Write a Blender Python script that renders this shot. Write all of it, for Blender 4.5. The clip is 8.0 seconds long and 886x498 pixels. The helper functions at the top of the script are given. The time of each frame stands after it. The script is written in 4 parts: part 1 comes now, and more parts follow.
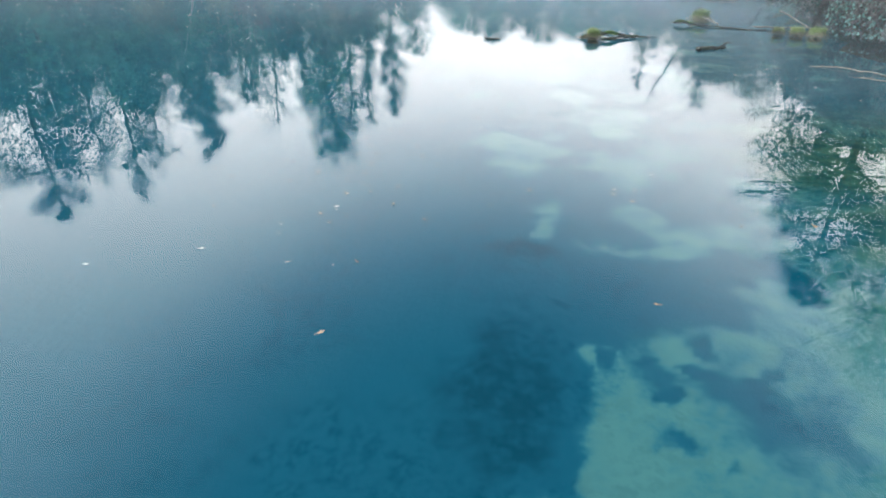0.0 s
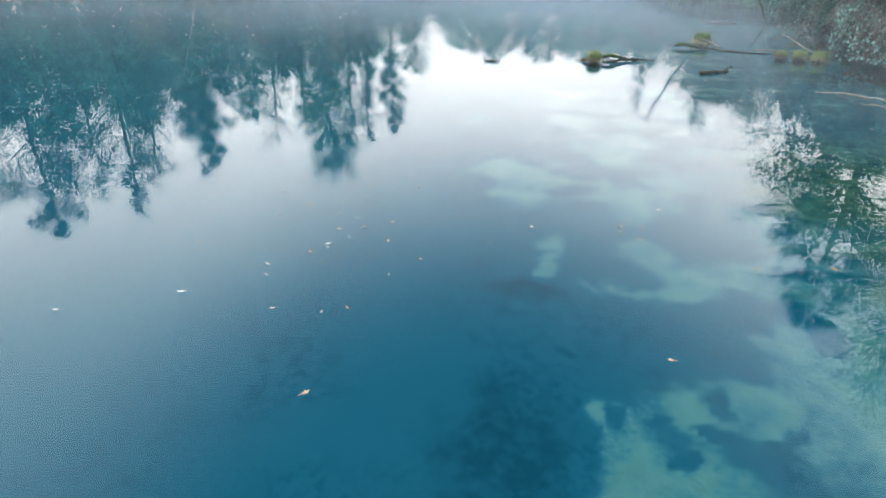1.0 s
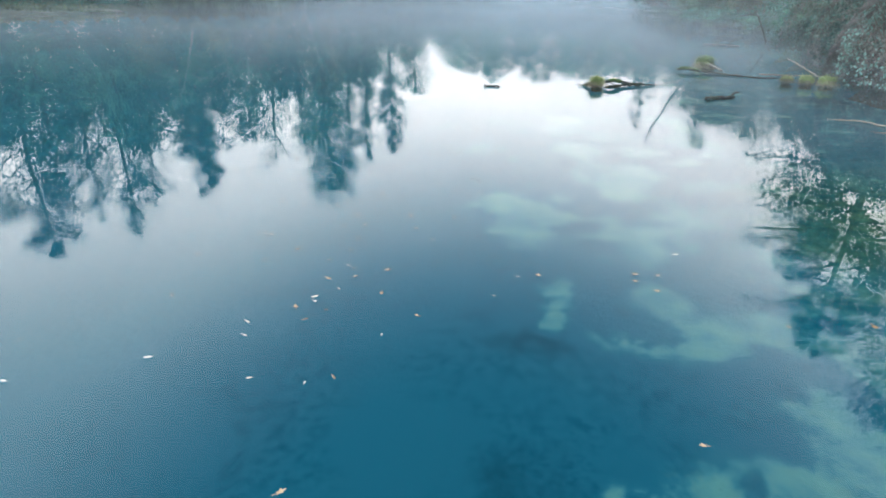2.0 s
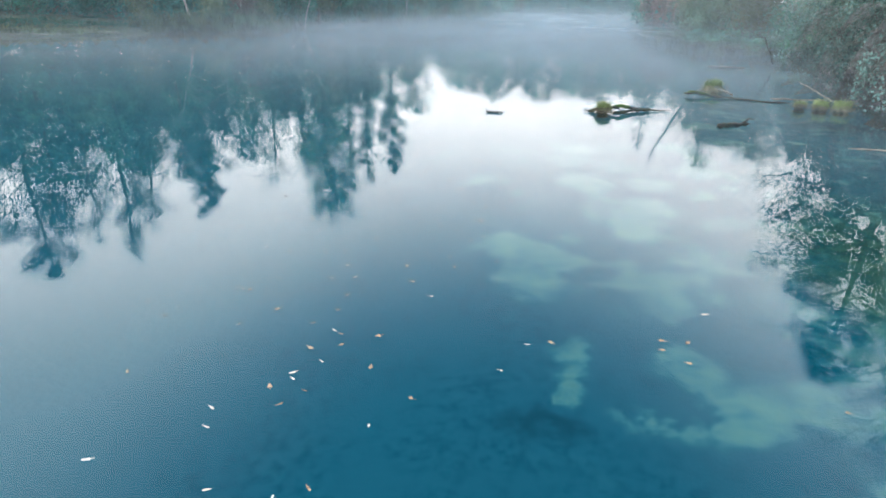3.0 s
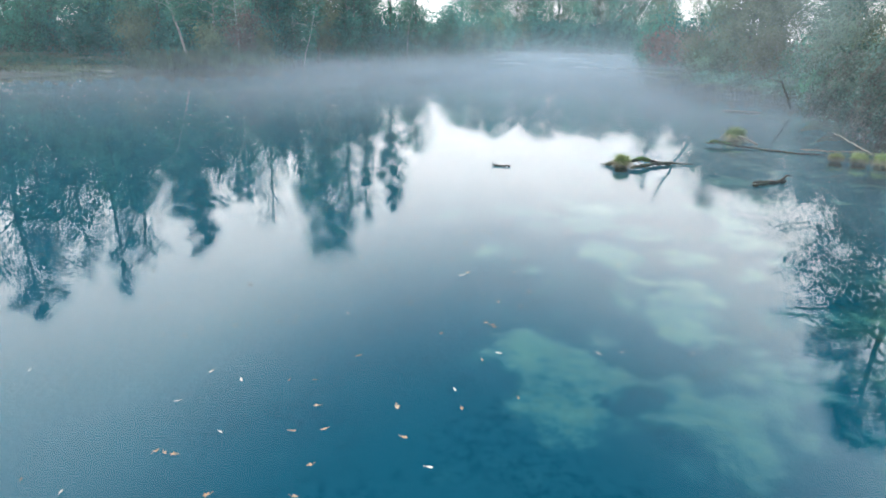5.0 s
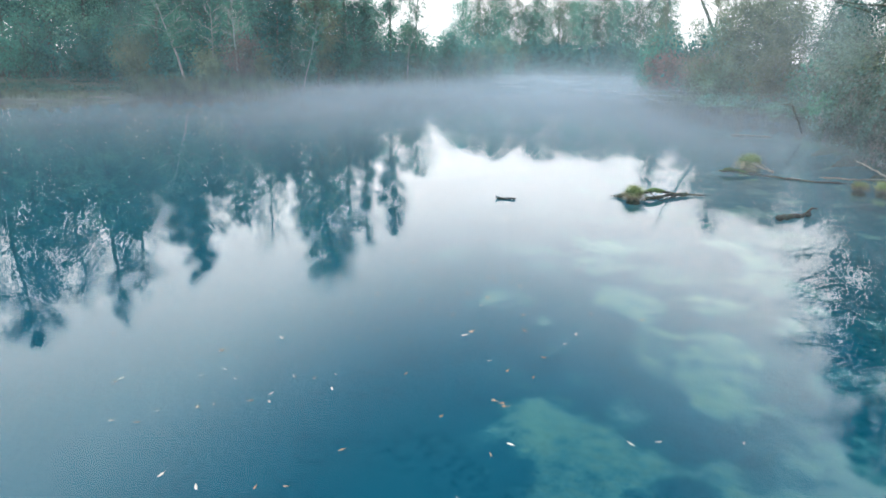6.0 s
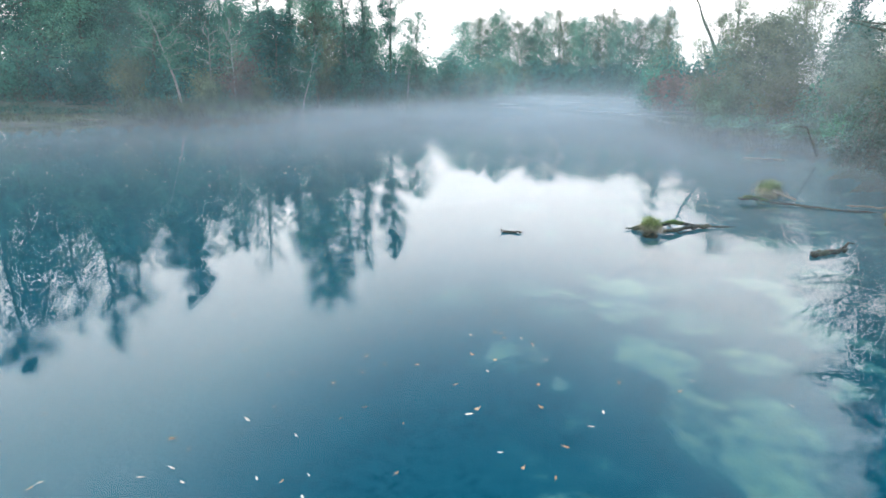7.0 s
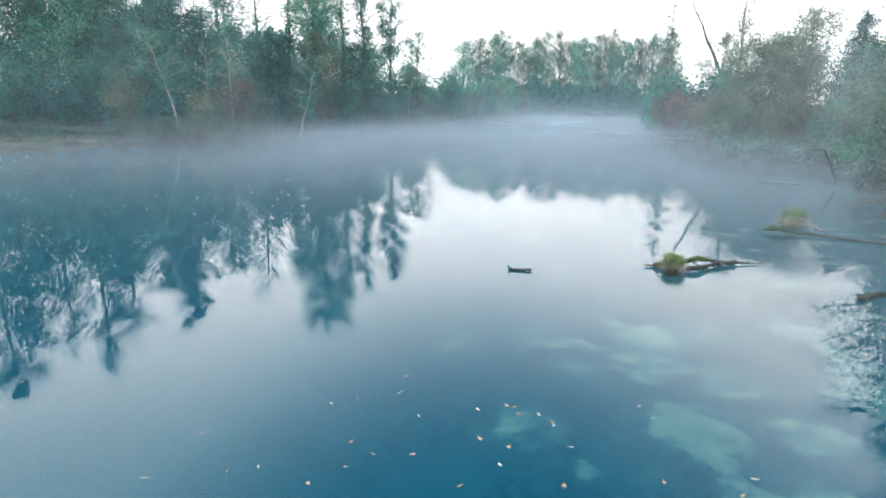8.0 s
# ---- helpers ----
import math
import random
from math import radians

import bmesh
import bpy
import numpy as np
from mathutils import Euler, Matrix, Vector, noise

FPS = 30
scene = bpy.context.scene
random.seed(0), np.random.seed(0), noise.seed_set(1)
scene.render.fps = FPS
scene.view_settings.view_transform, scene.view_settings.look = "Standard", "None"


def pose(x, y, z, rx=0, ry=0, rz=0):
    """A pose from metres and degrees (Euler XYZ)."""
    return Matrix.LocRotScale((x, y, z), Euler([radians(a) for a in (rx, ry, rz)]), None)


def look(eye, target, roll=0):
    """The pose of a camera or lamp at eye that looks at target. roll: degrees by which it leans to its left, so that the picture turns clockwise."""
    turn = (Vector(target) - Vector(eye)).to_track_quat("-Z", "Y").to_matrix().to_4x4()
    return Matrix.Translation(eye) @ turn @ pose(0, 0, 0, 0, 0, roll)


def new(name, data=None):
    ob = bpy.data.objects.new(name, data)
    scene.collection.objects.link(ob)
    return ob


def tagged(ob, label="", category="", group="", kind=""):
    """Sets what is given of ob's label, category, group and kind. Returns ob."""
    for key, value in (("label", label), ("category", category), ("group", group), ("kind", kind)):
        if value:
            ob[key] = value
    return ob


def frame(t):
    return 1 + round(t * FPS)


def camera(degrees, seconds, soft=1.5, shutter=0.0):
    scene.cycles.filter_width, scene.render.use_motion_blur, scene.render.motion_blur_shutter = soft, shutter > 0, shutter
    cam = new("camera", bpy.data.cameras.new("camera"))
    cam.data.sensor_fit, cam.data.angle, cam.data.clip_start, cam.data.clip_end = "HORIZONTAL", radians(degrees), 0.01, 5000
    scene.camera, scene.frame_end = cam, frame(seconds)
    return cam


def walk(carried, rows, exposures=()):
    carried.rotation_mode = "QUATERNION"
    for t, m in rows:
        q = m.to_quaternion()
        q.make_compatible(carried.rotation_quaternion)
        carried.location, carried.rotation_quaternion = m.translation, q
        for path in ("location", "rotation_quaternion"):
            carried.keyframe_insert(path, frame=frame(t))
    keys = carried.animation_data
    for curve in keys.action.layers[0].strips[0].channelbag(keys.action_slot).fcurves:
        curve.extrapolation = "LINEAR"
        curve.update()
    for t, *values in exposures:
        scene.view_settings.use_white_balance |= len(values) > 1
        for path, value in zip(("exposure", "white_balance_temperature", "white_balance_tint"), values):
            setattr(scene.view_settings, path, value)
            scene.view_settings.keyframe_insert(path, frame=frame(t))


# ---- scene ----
cam = camera(70.7, 8.0, 1.8)
PATH = [
    (0, (0.621, 0.207, 2.547), (0.447, 1.989, 1.658), 0.6),
    (0.5, (0.604, 0.396, 2.573), (0.432, 2.19, 1.706), 0.9),
    (1, (0.587, 0.638, 2.604), (0.415, 2.443, 1.761), 1.0),
    (1.5, (0.569, 0.914, 2.634), (0.396, 2.731, 1.816), 0.9),
    (1.7, (0.551, 1.044, 2.645), (0.38, 2.866, 1.838), 1.0),
    (3, (0.461, 2.116, 2.73), (0.281, 3.966, 1.991), 0.9),
    (3.5, (0.417, 2.546, 2.747), (0.235, 4.406, 2.036), 0.9),
    (4, (0.368, 3.035, 2.772), (0.184, 4.906, 2.089), 0.9),
    (4.5, (0.325, 3.501, 2.789), (0.138, 5.381, 2.135), 0.9),
    (4.7, (0.282, 3.714, 2.809), (0.099, 5.597, 2.16), 1.2),
    (6, (0.138, 5.053, 2.911), (-0.054, 6.96, 2.338), 0.8),
    (6.5, (0.087, 5.614, 2.927), (-0.109, 7.528, 2.383), 0.7),
    (7, (0.027, 6.258, 2.949), (-0.171, 8.181, 2.436), 0.6),
    (7.5, (-0.046, 6.873, 2.969), (-0.245, 8.803, 2.484), 0.7),
    (8, (-0.118, 7.519, 3.019), (-0.32, 9.456, 2.563), 0.6),
]
walk(cam, [(t, look(eye, target, roll)) for t, eye, target, roll in PATH], [(0, 0.85, 5700, -5), (8, 0.85, 5700, -5)])

# ---- sky, sun, exposure ----
SKY_BLUE, HAZE_WHITE, HAZE_PALE = (0.82, 1.05, 1.03), (12.8, 10.7, 10.2, 1), (8.3, 8.8, 9.2, 1)
world = bpy.data.worlds.new("dawn_sky")
scene.world = world
world.use_nodes = True
wn = world.node_tree
sky = wn.nodes.new("ShaderNodeTexSky")
sky.sky_type = "NISHITA"
sky.sun_disc = False
sky.sun_elevation = radians(22)
sky.sun_rotation = radians(-110)
sky.altitude = 300
sky.air_density = 1.0
sky.dust_density = 1.0
sky.ozone_density = 1.0
# clear blue sky above, bright morning haze low all round, standing higher over the woods to either side
wtc = wn.nodes.new("ShaderNodeTexCoord")
wsep = wn.nodes.new("ShaderNodeSeparateXYZ")
wn.links.new(wtc.outputs["Generated"], wsep.inputs[0])
side = wn.nodes.new("ShaderNodeMath")
side.operation = "MULTIPLY"
wn.links.new(wsep.outputs["X"], side.inputs[0])
wn.links.new(wsep.outputs["X"], side.inputs[1])
rise = wn.nodes.new("ShaderNodeMath")
rise.operation = "MULTIPLY_ADD"
rise.inputs[1].default_value = -1.15
wn.links.new(side.outputs[0], rise.inputs[0])
wn.links.new(wsep.outputs["Z"], rise.inputs[2])
glow = wn.nodes.new("ShaderNodeMapRange")
glow.interpolation_type = "SMOOTHSTEP"
for key, v in (("From Min", 0.14), ("From Max", 0.60), ("To Min", 1.0), ("To Max", 0.0)):
    glow.inputs[key].default_value = v
wn.links.new(rise.outputs[0], glow.inputs["Value"])
blue = wn.nodes.new("ShaderNodeVectorMath")
blue.operation = "MULTIPLY"
blue.inputs[1].default_value = SKY_BLUE
wn.links.new(sky.outputs[0], blue.inputs[0])
blend = wn.nodes.new("ShaderNodeMix")
blend.data_type = "RGBA"
wn.links.new(glow.outputs["Result"], blend.inputs[0])
wn.links.new(blue.outputs[0], blend.inputs[6])
haze = wn.nodes.new("ShaderNodeMix")
haze.data_type = "RGBA"
haze.inputs[6].default_value = HAZE_WHITE
haze.inputs[7].default_value = HAZE_PALE
thin = wn.nodes.new("ShaderNodeMapRange")
thin.interpolation_type = "SMOOTHSTEP"
thin.inputs["From Min"].default_value, thin.inputs["From Max"].default_value = 0.24, 0.62
wn.links.new(wsep.outputs["Z"], thin.inputs["Value"])
wn.links.new(thin.outputs["Result"], haze.inputs[0])
wn.links.new(haze.outputs[2], blend.inputs[7])
wn.links.new(blend.outputs[2], wn.nodes["Background"].inputs["Color"])
wn.nodes["Background"].inputs["Strength"].default_value = 0.15

sun = new("sun", bpy.data.lights.new("sun", "SUN"))
sun.data.energy = 3.0
sun.data.angle = radians(80)
sun.data.color = (1.0, 0.95, 0.88)
sun.matrix_world = look((-45, -16, 40), (0, 0, 0))


scene.cycles.transparent_max_bounces = 48


# ---- materials ----
def mat(name):
    m = bpy.data.materials.new(name)
    m.use_nodes = True
    nt = m.node_tree
    b = nt.nodes["Principled BSDF"]
    return m, nt, b


def noise_node(nt, scale, detail=4.0, rough=0.55, vec=None):
    n = nt.nodes.new("ShaderNodeTexNoise")
    n.inputs["Scale"].default_value = scale
    n.inputs["Detail"].default_value = detail
    n.inputs["Roughness"].default_value = rough
    if vec is None:
        vec = nt.nodes.new("ShaderNodeNewGeometry").outputs["Position"]
    nt.links.new(vec, n.inputs["Vector"])
    return n.outputs["Fac"]


def ramp(nt, fac, stops):
    r = nt.nodes.new("ShaderNodeValToRGB")
    while len(r.color_ramp.elements) < len(stops):
        r.color_ramp.elements.new(0.5)
    for e, (p, c) in zip(r.color_ramp.elements, stops):
        e.position = p
        e.color = (*c, 1)
    nt.links.new(fac, r.inputs["Fac"])
    return r.outputs["Color"]


def mixc(nt, fac, a, b, mode="MIX"):
    m = nt.nodes.new("ShaderNodeMix")
    m.data_type = "RGBA"
    m.blend_type = mode
    for sock, v in ((m.inputs[0], fac), (m.inputs[6], a), (m.inputs[7], b)):
        if isinstance(v, bpy.types.NodeSocket):
            nt.links.new(v, sock)
        else:
            sock.default_value = v if isinstance(v, float) else (*v, 1)
    return m.outputs[2]


def maths(nt, op, a, b=0.0, clamp=False):
    m = nt.nodes.new("ShaderNodeMath")
    m.operation = op
    m.use_clamp = clamp
    for sock, v in ((m.inputs[0], a), (m.inputs[1], b)):
        if isinstance(v, bpy.types.NodeSocket):
            nt.links.new(v, sock)
        else:
            sock.default_value = v
    return m.outputs[0]


def rangemap(nt, v, a, b, c=0.0, d=1.0):
    m = nt.nodes.new("ShaderNodeMapRange")
    m.interpolation_type = "SMOOTHSTEP"
    nt.links.new(v, m.inputs["Value"])
    for k, x in (("From Min", a), ("From Max", b), ("To Min", c), ("To Max", d)):
        m.inputs[k].default_value = x
    return m.outputs["Result"]


def bump(nt, b, height, strength, distance):
    n = nt.nodes.new("ShaderNodeBump")
    n.inputs["Strength"].default_value = strength
    n.inputs["Distance"].default_value = distance
    nt.links.new(height, n.inputs["Height"])
    nt.links.new(n.outputs["Normal"], b.inputs["Normal"])


def leaf_mat(name, dark, light, warm, warmth=0.25, rough=0.55):
    """Foliage: each leaf its own shade between dark and light, some of them turned to the autumn colour; crown shading
    is put into the colour.
    """
    m, nt, b = mat(name)
    isl = nt.nodes.new("ShaderNodeNewGeometry").outputs["Random Per Island"]
    base = mixc(nt, rangemap(nt, isl, 0.0, 1.0, 0.22, 0.78), dark, light)
    patch = noise_node(nt, 0.35, 3)
    turn = maths(nt, "MULTIPLY", rangemap(nt, patch, 0.45, 0.75), warmth * 2, True)
    col = mixc(nt, turn, base, warm)
    # lit clumps and dark hollows of the crowns, painted as leaf brightness
    clump = rangemap(nt, noise_node(nt, 0.9, 4, 0.6), 0.38, 0.62, 0.5, 1.35)
    val = nt.nodes.new("ShaderNodeHueSaturation")
    own = nt.nodes.new("ShaderNodeObjectInfo").outputs["Random"]
    nt.links.new(maths(nt, "MULTIPLY", clump, rangemap(nt, own, 0.0, 1.0, 0.68, 1.22)), val.inputs["Value"])
    nt.links.new(col, val.inputs["Color"])
    col = val.outputs["Color"]
    nt.links.new(col, b.inputs["Base Color"])
    b.inputs["Roughness"].default_value = rough
    b.inputs["Specular IOR Level"].default_value = 0.12
    tr = nt.nodes.new("ShaderNodeBsdfTranslucent")
    nt.links.new(col, tr.inputs["Color"])
    mx = nt.nodes.new("ShaderNodeMixShader")
    mx.inputs[0].default_value = 0.45
    nt.links.new(b.outputs[0], mx.inputs[1])
    nt.links.new(tr.outputs[0], mx.inputs[2])
    nt.links.new(mx.outputs[0], nt.nodes["Material Output"].inputs["Surface"])
    return m


def bark_mat(name, a, b_, scale=3.0, moss=0.0):
    m, nt, b = mat(name)
    tc = nt.nodes.new("ShaderNodeTexCoord").outputs["Object"]
    mp = nt.nodes.new("ShaderNodeMapping")
    mp.inputs["Scale"].default_value = (1, 1, 0.25)
    nt.links.new(tc, mp.inputs["Vector"])
    n = noise_node(nt, scale * 4, 6, 0.65, mp.outputs[0])
    col = ramp(nt, n, ((0.3, a), (0.7, b_)))
    if moss:
        mn = noise_node(nt, 2.5, 5, 0.6)
        col = mixc(nt, maths(nt, "MULTIPLY", rangemap(nt, mn, 0.42, 0.6), moss, True), col, (0.035, 0.052, 0.022))
    nt.links.new(col, b.inputs["Base Color"])
    b.inputs["Roughness"].default_value = 0.9
    bump(nt, b, n, 0.6, 0.03)
    return m


LEAF_GREEN = leaf_mat("leaf_green", (0.036, 0.127, 0.101), (0.084, 0.221, 0.151), (0.125, 0.202, 0.111), 0.2)
LEAF_DARK = leaf_mat("leaf_dark_green", (0.019, 0.093, 0.091), (0.047, 0.169, 0.142), (0.063, 0.144, 0.091), 0.2)
LEAF_PALE = leaf_mat("leaf_pale_olive", (0.068, 0.169, 0.122), (0.135, 0.280, 0.192), (0.167, 0.254, 0.142), 0.25)
LEAF_OCHRE = leaf_mat("leaf_ochre", (0.09, 0.115, 0.068), (0.175, 0.19, 0.115), (0.19, 0.165, 0.085), 0.3)
LEAF_OLIVE = leaf_mat("leaf_grey_olive", (0.07, 0.118, 0.09), (0.15, 0.195, 0.145), (0.17, 0.17, 0.115), 0.3)
LEAF_RED = leaf_mat("leaf_red_brown", (0.15, 0.085, 0.085), (0.26, 0.135, 0.125), (0.16, 0.15, 0.11), 0.35)
LEAF_IVY = leaf_mat("leaf_ivy", (0.018, 0.085, 0.05), (0.055, 0.17, 0.09), (0.06, 0.13, 0.06), 0.15, 0.4)
LEAF_BRAMBLE = leaf_mat("leaf_bramble", (0.07, 0.135, 0.128), (0.2, 0.3, 0.272), (0.19, 0.165, 0.15), 0.12, 0.5)
TWIG_DEAD = leaf_mat("dead_stems", (0.15, 0.14, 0.145), (0.29, 0.265, 0.27), (0.22, 0.18, 0.175), 0.25, 0.8)
GRASS = leaf_mat("sedge_blades", (0.125, 0.188, 0.062), (0.338, 0.388, 0.150), (0.338, 0.275, 0.150), 0.25, 0.5)
REED = leaf_mat("reed_blades", (0.065, 0.1, 0.06), (0.13, 0.155, 0.095), (0.16, 0.14, 0.085), 0.4, 0.6)
STRAW = leaf_mat("straw_blades", (0.2, 0.18, 0.12), (0.44, 0.39, 0.27), (0.270, 0.203, 0.121), 0.3, 0.6)
BARK = bark_mat("bark_grey_brown", (0.045, 0.04, 0.035), (0.14, 0.125, 0.105))
BARK_DARK = bark_mat("bark_dark", (0.02, 0.018, 0.016), (0.07, 0.06, 0.05), moss=0.5)
BARK_PALE = bark_mat("bark_birch", (0.13, 0.125, 0.12), (0.36, 0.35, 0.335), 1.2)
BARK_WET = bark_mat("wet_wood", (0.01, 0.01, 0.009), (0.032, 0.03, 0.026), 5.0, moss=0.45)
MOSS = leaf_mat("moss", (0.05, 0.09, 0.03), (0.09, 0.15, 0.045), (0.12, 0.14, 0.05), 0.3, 0.9)
BARK_BLEACHED = bark_mat("bleached_wood", (0.09, 0.082, 0.073), (0.21, 0.19, 0.165), 4.0)


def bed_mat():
    """Pale marl on the shallow shelf, weed below it; the water's blue depth is put into the bed colour."""
    m, nt, b = mat("pond_bed_marl_weed_and_water_blue")
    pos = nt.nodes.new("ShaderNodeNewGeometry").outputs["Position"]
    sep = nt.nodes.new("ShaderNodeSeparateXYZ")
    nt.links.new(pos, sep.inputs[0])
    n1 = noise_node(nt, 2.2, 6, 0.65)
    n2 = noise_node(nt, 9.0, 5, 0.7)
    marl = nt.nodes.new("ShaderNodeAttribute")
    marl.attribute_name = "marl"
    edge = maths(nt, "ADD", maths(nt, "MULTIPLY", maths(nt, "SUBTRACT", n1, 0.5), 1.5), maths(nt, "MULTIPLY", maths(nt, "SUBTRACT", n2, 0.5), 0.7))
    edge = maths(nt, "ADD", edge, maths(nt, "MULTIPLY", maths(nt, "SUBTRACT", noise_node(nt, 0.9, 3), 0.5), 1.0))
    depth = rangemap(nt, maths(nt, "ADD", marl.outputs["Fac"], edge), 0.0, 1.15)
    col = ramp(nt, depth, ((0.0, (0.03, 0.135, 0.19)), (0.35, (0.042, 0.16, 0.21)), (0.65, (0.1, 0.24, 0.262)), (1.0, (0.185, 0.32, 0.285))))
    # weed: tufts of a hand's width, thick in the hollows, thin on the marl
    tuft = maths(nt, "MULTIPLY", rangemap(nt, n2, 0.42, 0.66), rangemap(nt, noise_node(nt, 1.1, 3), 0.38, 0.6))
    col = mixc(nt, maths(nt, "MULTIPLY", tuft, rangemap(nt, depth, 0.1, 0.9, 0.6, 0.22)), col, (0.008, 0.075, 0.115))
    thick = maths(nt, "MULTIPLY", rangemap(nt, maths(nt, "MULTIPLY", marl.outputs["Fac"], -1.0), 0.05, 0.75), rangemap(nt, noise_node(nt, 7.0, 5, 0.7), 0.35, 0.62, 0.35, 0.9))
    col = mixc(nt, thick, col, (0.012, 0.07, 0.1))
    # blue haze of the deep water, painted on the bed by its depth
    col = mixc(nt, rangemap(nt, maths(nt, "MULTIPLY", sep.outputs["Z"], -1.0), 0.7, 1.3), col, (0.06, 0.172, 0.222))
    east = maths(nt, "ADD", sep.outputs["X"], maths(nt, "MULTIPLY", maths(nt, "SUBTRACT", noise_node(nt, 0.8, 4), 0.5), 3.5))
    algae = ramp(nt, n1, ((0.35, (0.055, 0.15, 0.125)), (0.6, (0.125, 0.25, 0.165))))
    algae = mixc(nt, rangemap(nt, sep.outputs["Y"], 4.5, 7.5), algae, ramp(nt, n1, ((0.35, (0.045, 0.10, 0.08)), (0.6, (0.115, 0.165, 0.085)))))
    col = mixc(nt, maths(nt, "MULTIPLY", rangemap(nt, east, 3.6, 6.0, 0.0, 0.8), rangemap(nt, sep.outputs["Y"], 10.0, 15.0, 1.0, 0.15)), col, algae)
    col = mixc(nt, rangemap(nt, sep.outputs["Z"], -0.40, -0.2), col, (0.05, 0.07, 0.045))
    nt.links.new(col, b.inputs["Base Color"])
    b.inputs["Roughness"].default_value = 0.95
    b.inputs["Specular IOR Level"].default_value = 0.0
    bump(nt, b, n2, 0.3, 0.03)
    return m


def soil_mat():
    m, nt, b = mat("bank_soil_and_litter")
    n1 = noise_node(nt, 0.5, 6, 0.6)
    n2 = noise_node(nt, 7.0, 6, 0.7)
    col = ramp(nt, n1, ((0.35, (0.022, 0.028, 0.017)), (0.5, (0.026, 0.042, 0.019)), (0.65, (0.042, 0.038, 0.027))))
    col = mixc(nt, rangemap(nt, n2, 0.4, 0.75), col, (0.07, 0.06, 0.042))
    nt.links.new(col, b.inputs["Base Color"])
    b.inputs["Roughness"].default_value = 0.95
    bump(nt, b, n2, 0.8, 0.08)
    return m


def water_mat():
    """Clear water: the bed shows through, the sky and the trees mirror in it by Fresnel."""
    m, nt, b = mat("still_water")
    nt.nodes.remove(b)
    pos = nt.nodes.new("ShaderNodeNewGeometry").outputs["Position"]
    mp = nt.nodes.new("ShaderNodeMapping")
    mp.inputs["Scale"].default_value = (0.5, 2.6, 1)
    nt.links.new(pos, mp.inputs["Vector"])
    rip = noise_node(nt, 1.8, 1, 0.4, mp.outputs[0])
    patch = rangemap(nt, noise_node(nt, 0.08, 2), 0.35, 0.65, 0.35, 1.0)
    bp = nt.nodes.new("ShaderNodeBump")
    bp.inputs["Strength"].default_value = 1.0
    bp.inputs["Distance"].default_value = 0.00045
    nt.links.new(maths(nt, "MULTIPLY", rip, patch), bp.inputs["Height"])
    fr = nt.nodes.new("ShaderNodeFresnel")
    fr.inputs["IOR"].default_value = 1.36
    tr = nt.nodes.new("ShaderNodeBsdfTransparent")
    tr.inputs["Color"].default_value = (0.85, 0.95, 0.96, 1)
    gl = nt.nodes.new("ShaderNodeBsdfGlossy")
    gl.inputs["Roughness"].default_value = 0.0
    gl.inputs["Color"].default_value = (1, 1, 1, 1)
    nt.links.new(bp.outputs[0], gl.inputs["Normal"])
    mx = nt.nodes.new("ShaderNodeMixShader")
    nt.links.new(fr.outputs[0], mx.inputs[0])
    nt.links.new(tr.outputs[0], mx.inputs[1])
    nt.links.new(gl.outputs[0], mx.inputs[2])
    nt.links.new(mx.outputs[0], nt.nodes["Material Output"].inputs["Surface"])
    return m


def vapour(name, tint, alpha):
    """Vapour that scatters light to both sides; alpha(nt, x, y, z, position) gives its cover."""
    m, nt, b = mat(name)
    nt.nodes.remove(b)
    pos = nt.nodes.new("ShaderNodeNewGeometry").outputs["Position"]
    sep = nt.nodes.new("ShaderNodeSeparateXYZ")
    nt.links.new(pos, sep.inputs[0])
    df = nt.nodes.new("ShaderNodeBsdfDiffuse")
    tl = nt.nodes.new("ShaderNodeBsdfTranslucent")
    for s in (df, tl):
        s.inputs["Color"].default_value = (*tint, 1)
    body = nt.nodes.new("ShaderNodeMixShader")
    nt.links.new(df.outputs[0], body.inputs[1])
    nt.links.new(tl.outputs[0], body.inputs[2])
    tr = nt.nodes.new("ShaderNodeBsdfTransparent")
    mx = nt.nodes.new("ShaderNodeMixShader")
    nt.links.new(alpha(nt, sep.outputs["X"], sep.outputs["Y"], sep.outputs["Z"], pos), mx.inputs[0])
    nt.links.new(tr.outputs[0], mx.inputs[1])
    nt.links.new(body.outputs[0], mx.inputs[2])
    nt.links.new(mx.outputs[0], nt.nodes["Material Output"].inputs["Surface"])
    return m


def mist_mat(name, density):
    """Mist on the water: drifting wisps, none near the spring's head, thicker along the pond and to the east."""
    def alpha(nt, x, y, z, pos):
        mp = nt.nodes.new("ShaderNodeMapping")
        mp.inputs["Scale"].default_value = (1.0, 0.55, 2.5)
        nt.links.new(pos, mp.inputs["Vector"])
        wisp = rangemap(nt, noise_node(nt, 0.11, 5, 0.6, mp.outputs[0]), 0.3, 0.7, 0.4, 1.0)
        along = rangemap(nt, maths(nt, "ADD", y, maths(nt, "MULTIPLY", maths(nt, "MAXIMUM", x, 0.0), 1.3)), 13.0, 80.0, 0.0, 1.0)
        across = rangemap(nt, x, -34.0, 6.0, 0.62, 1.0)
        return maths(nt, "MULTIPLY", maths(nt, "MULTIPLY", wisp, density), maths(nt, "MULTIPLY", along, across), True)
    return vapour(name, (0.57, 0.595, 0.655), alpha)


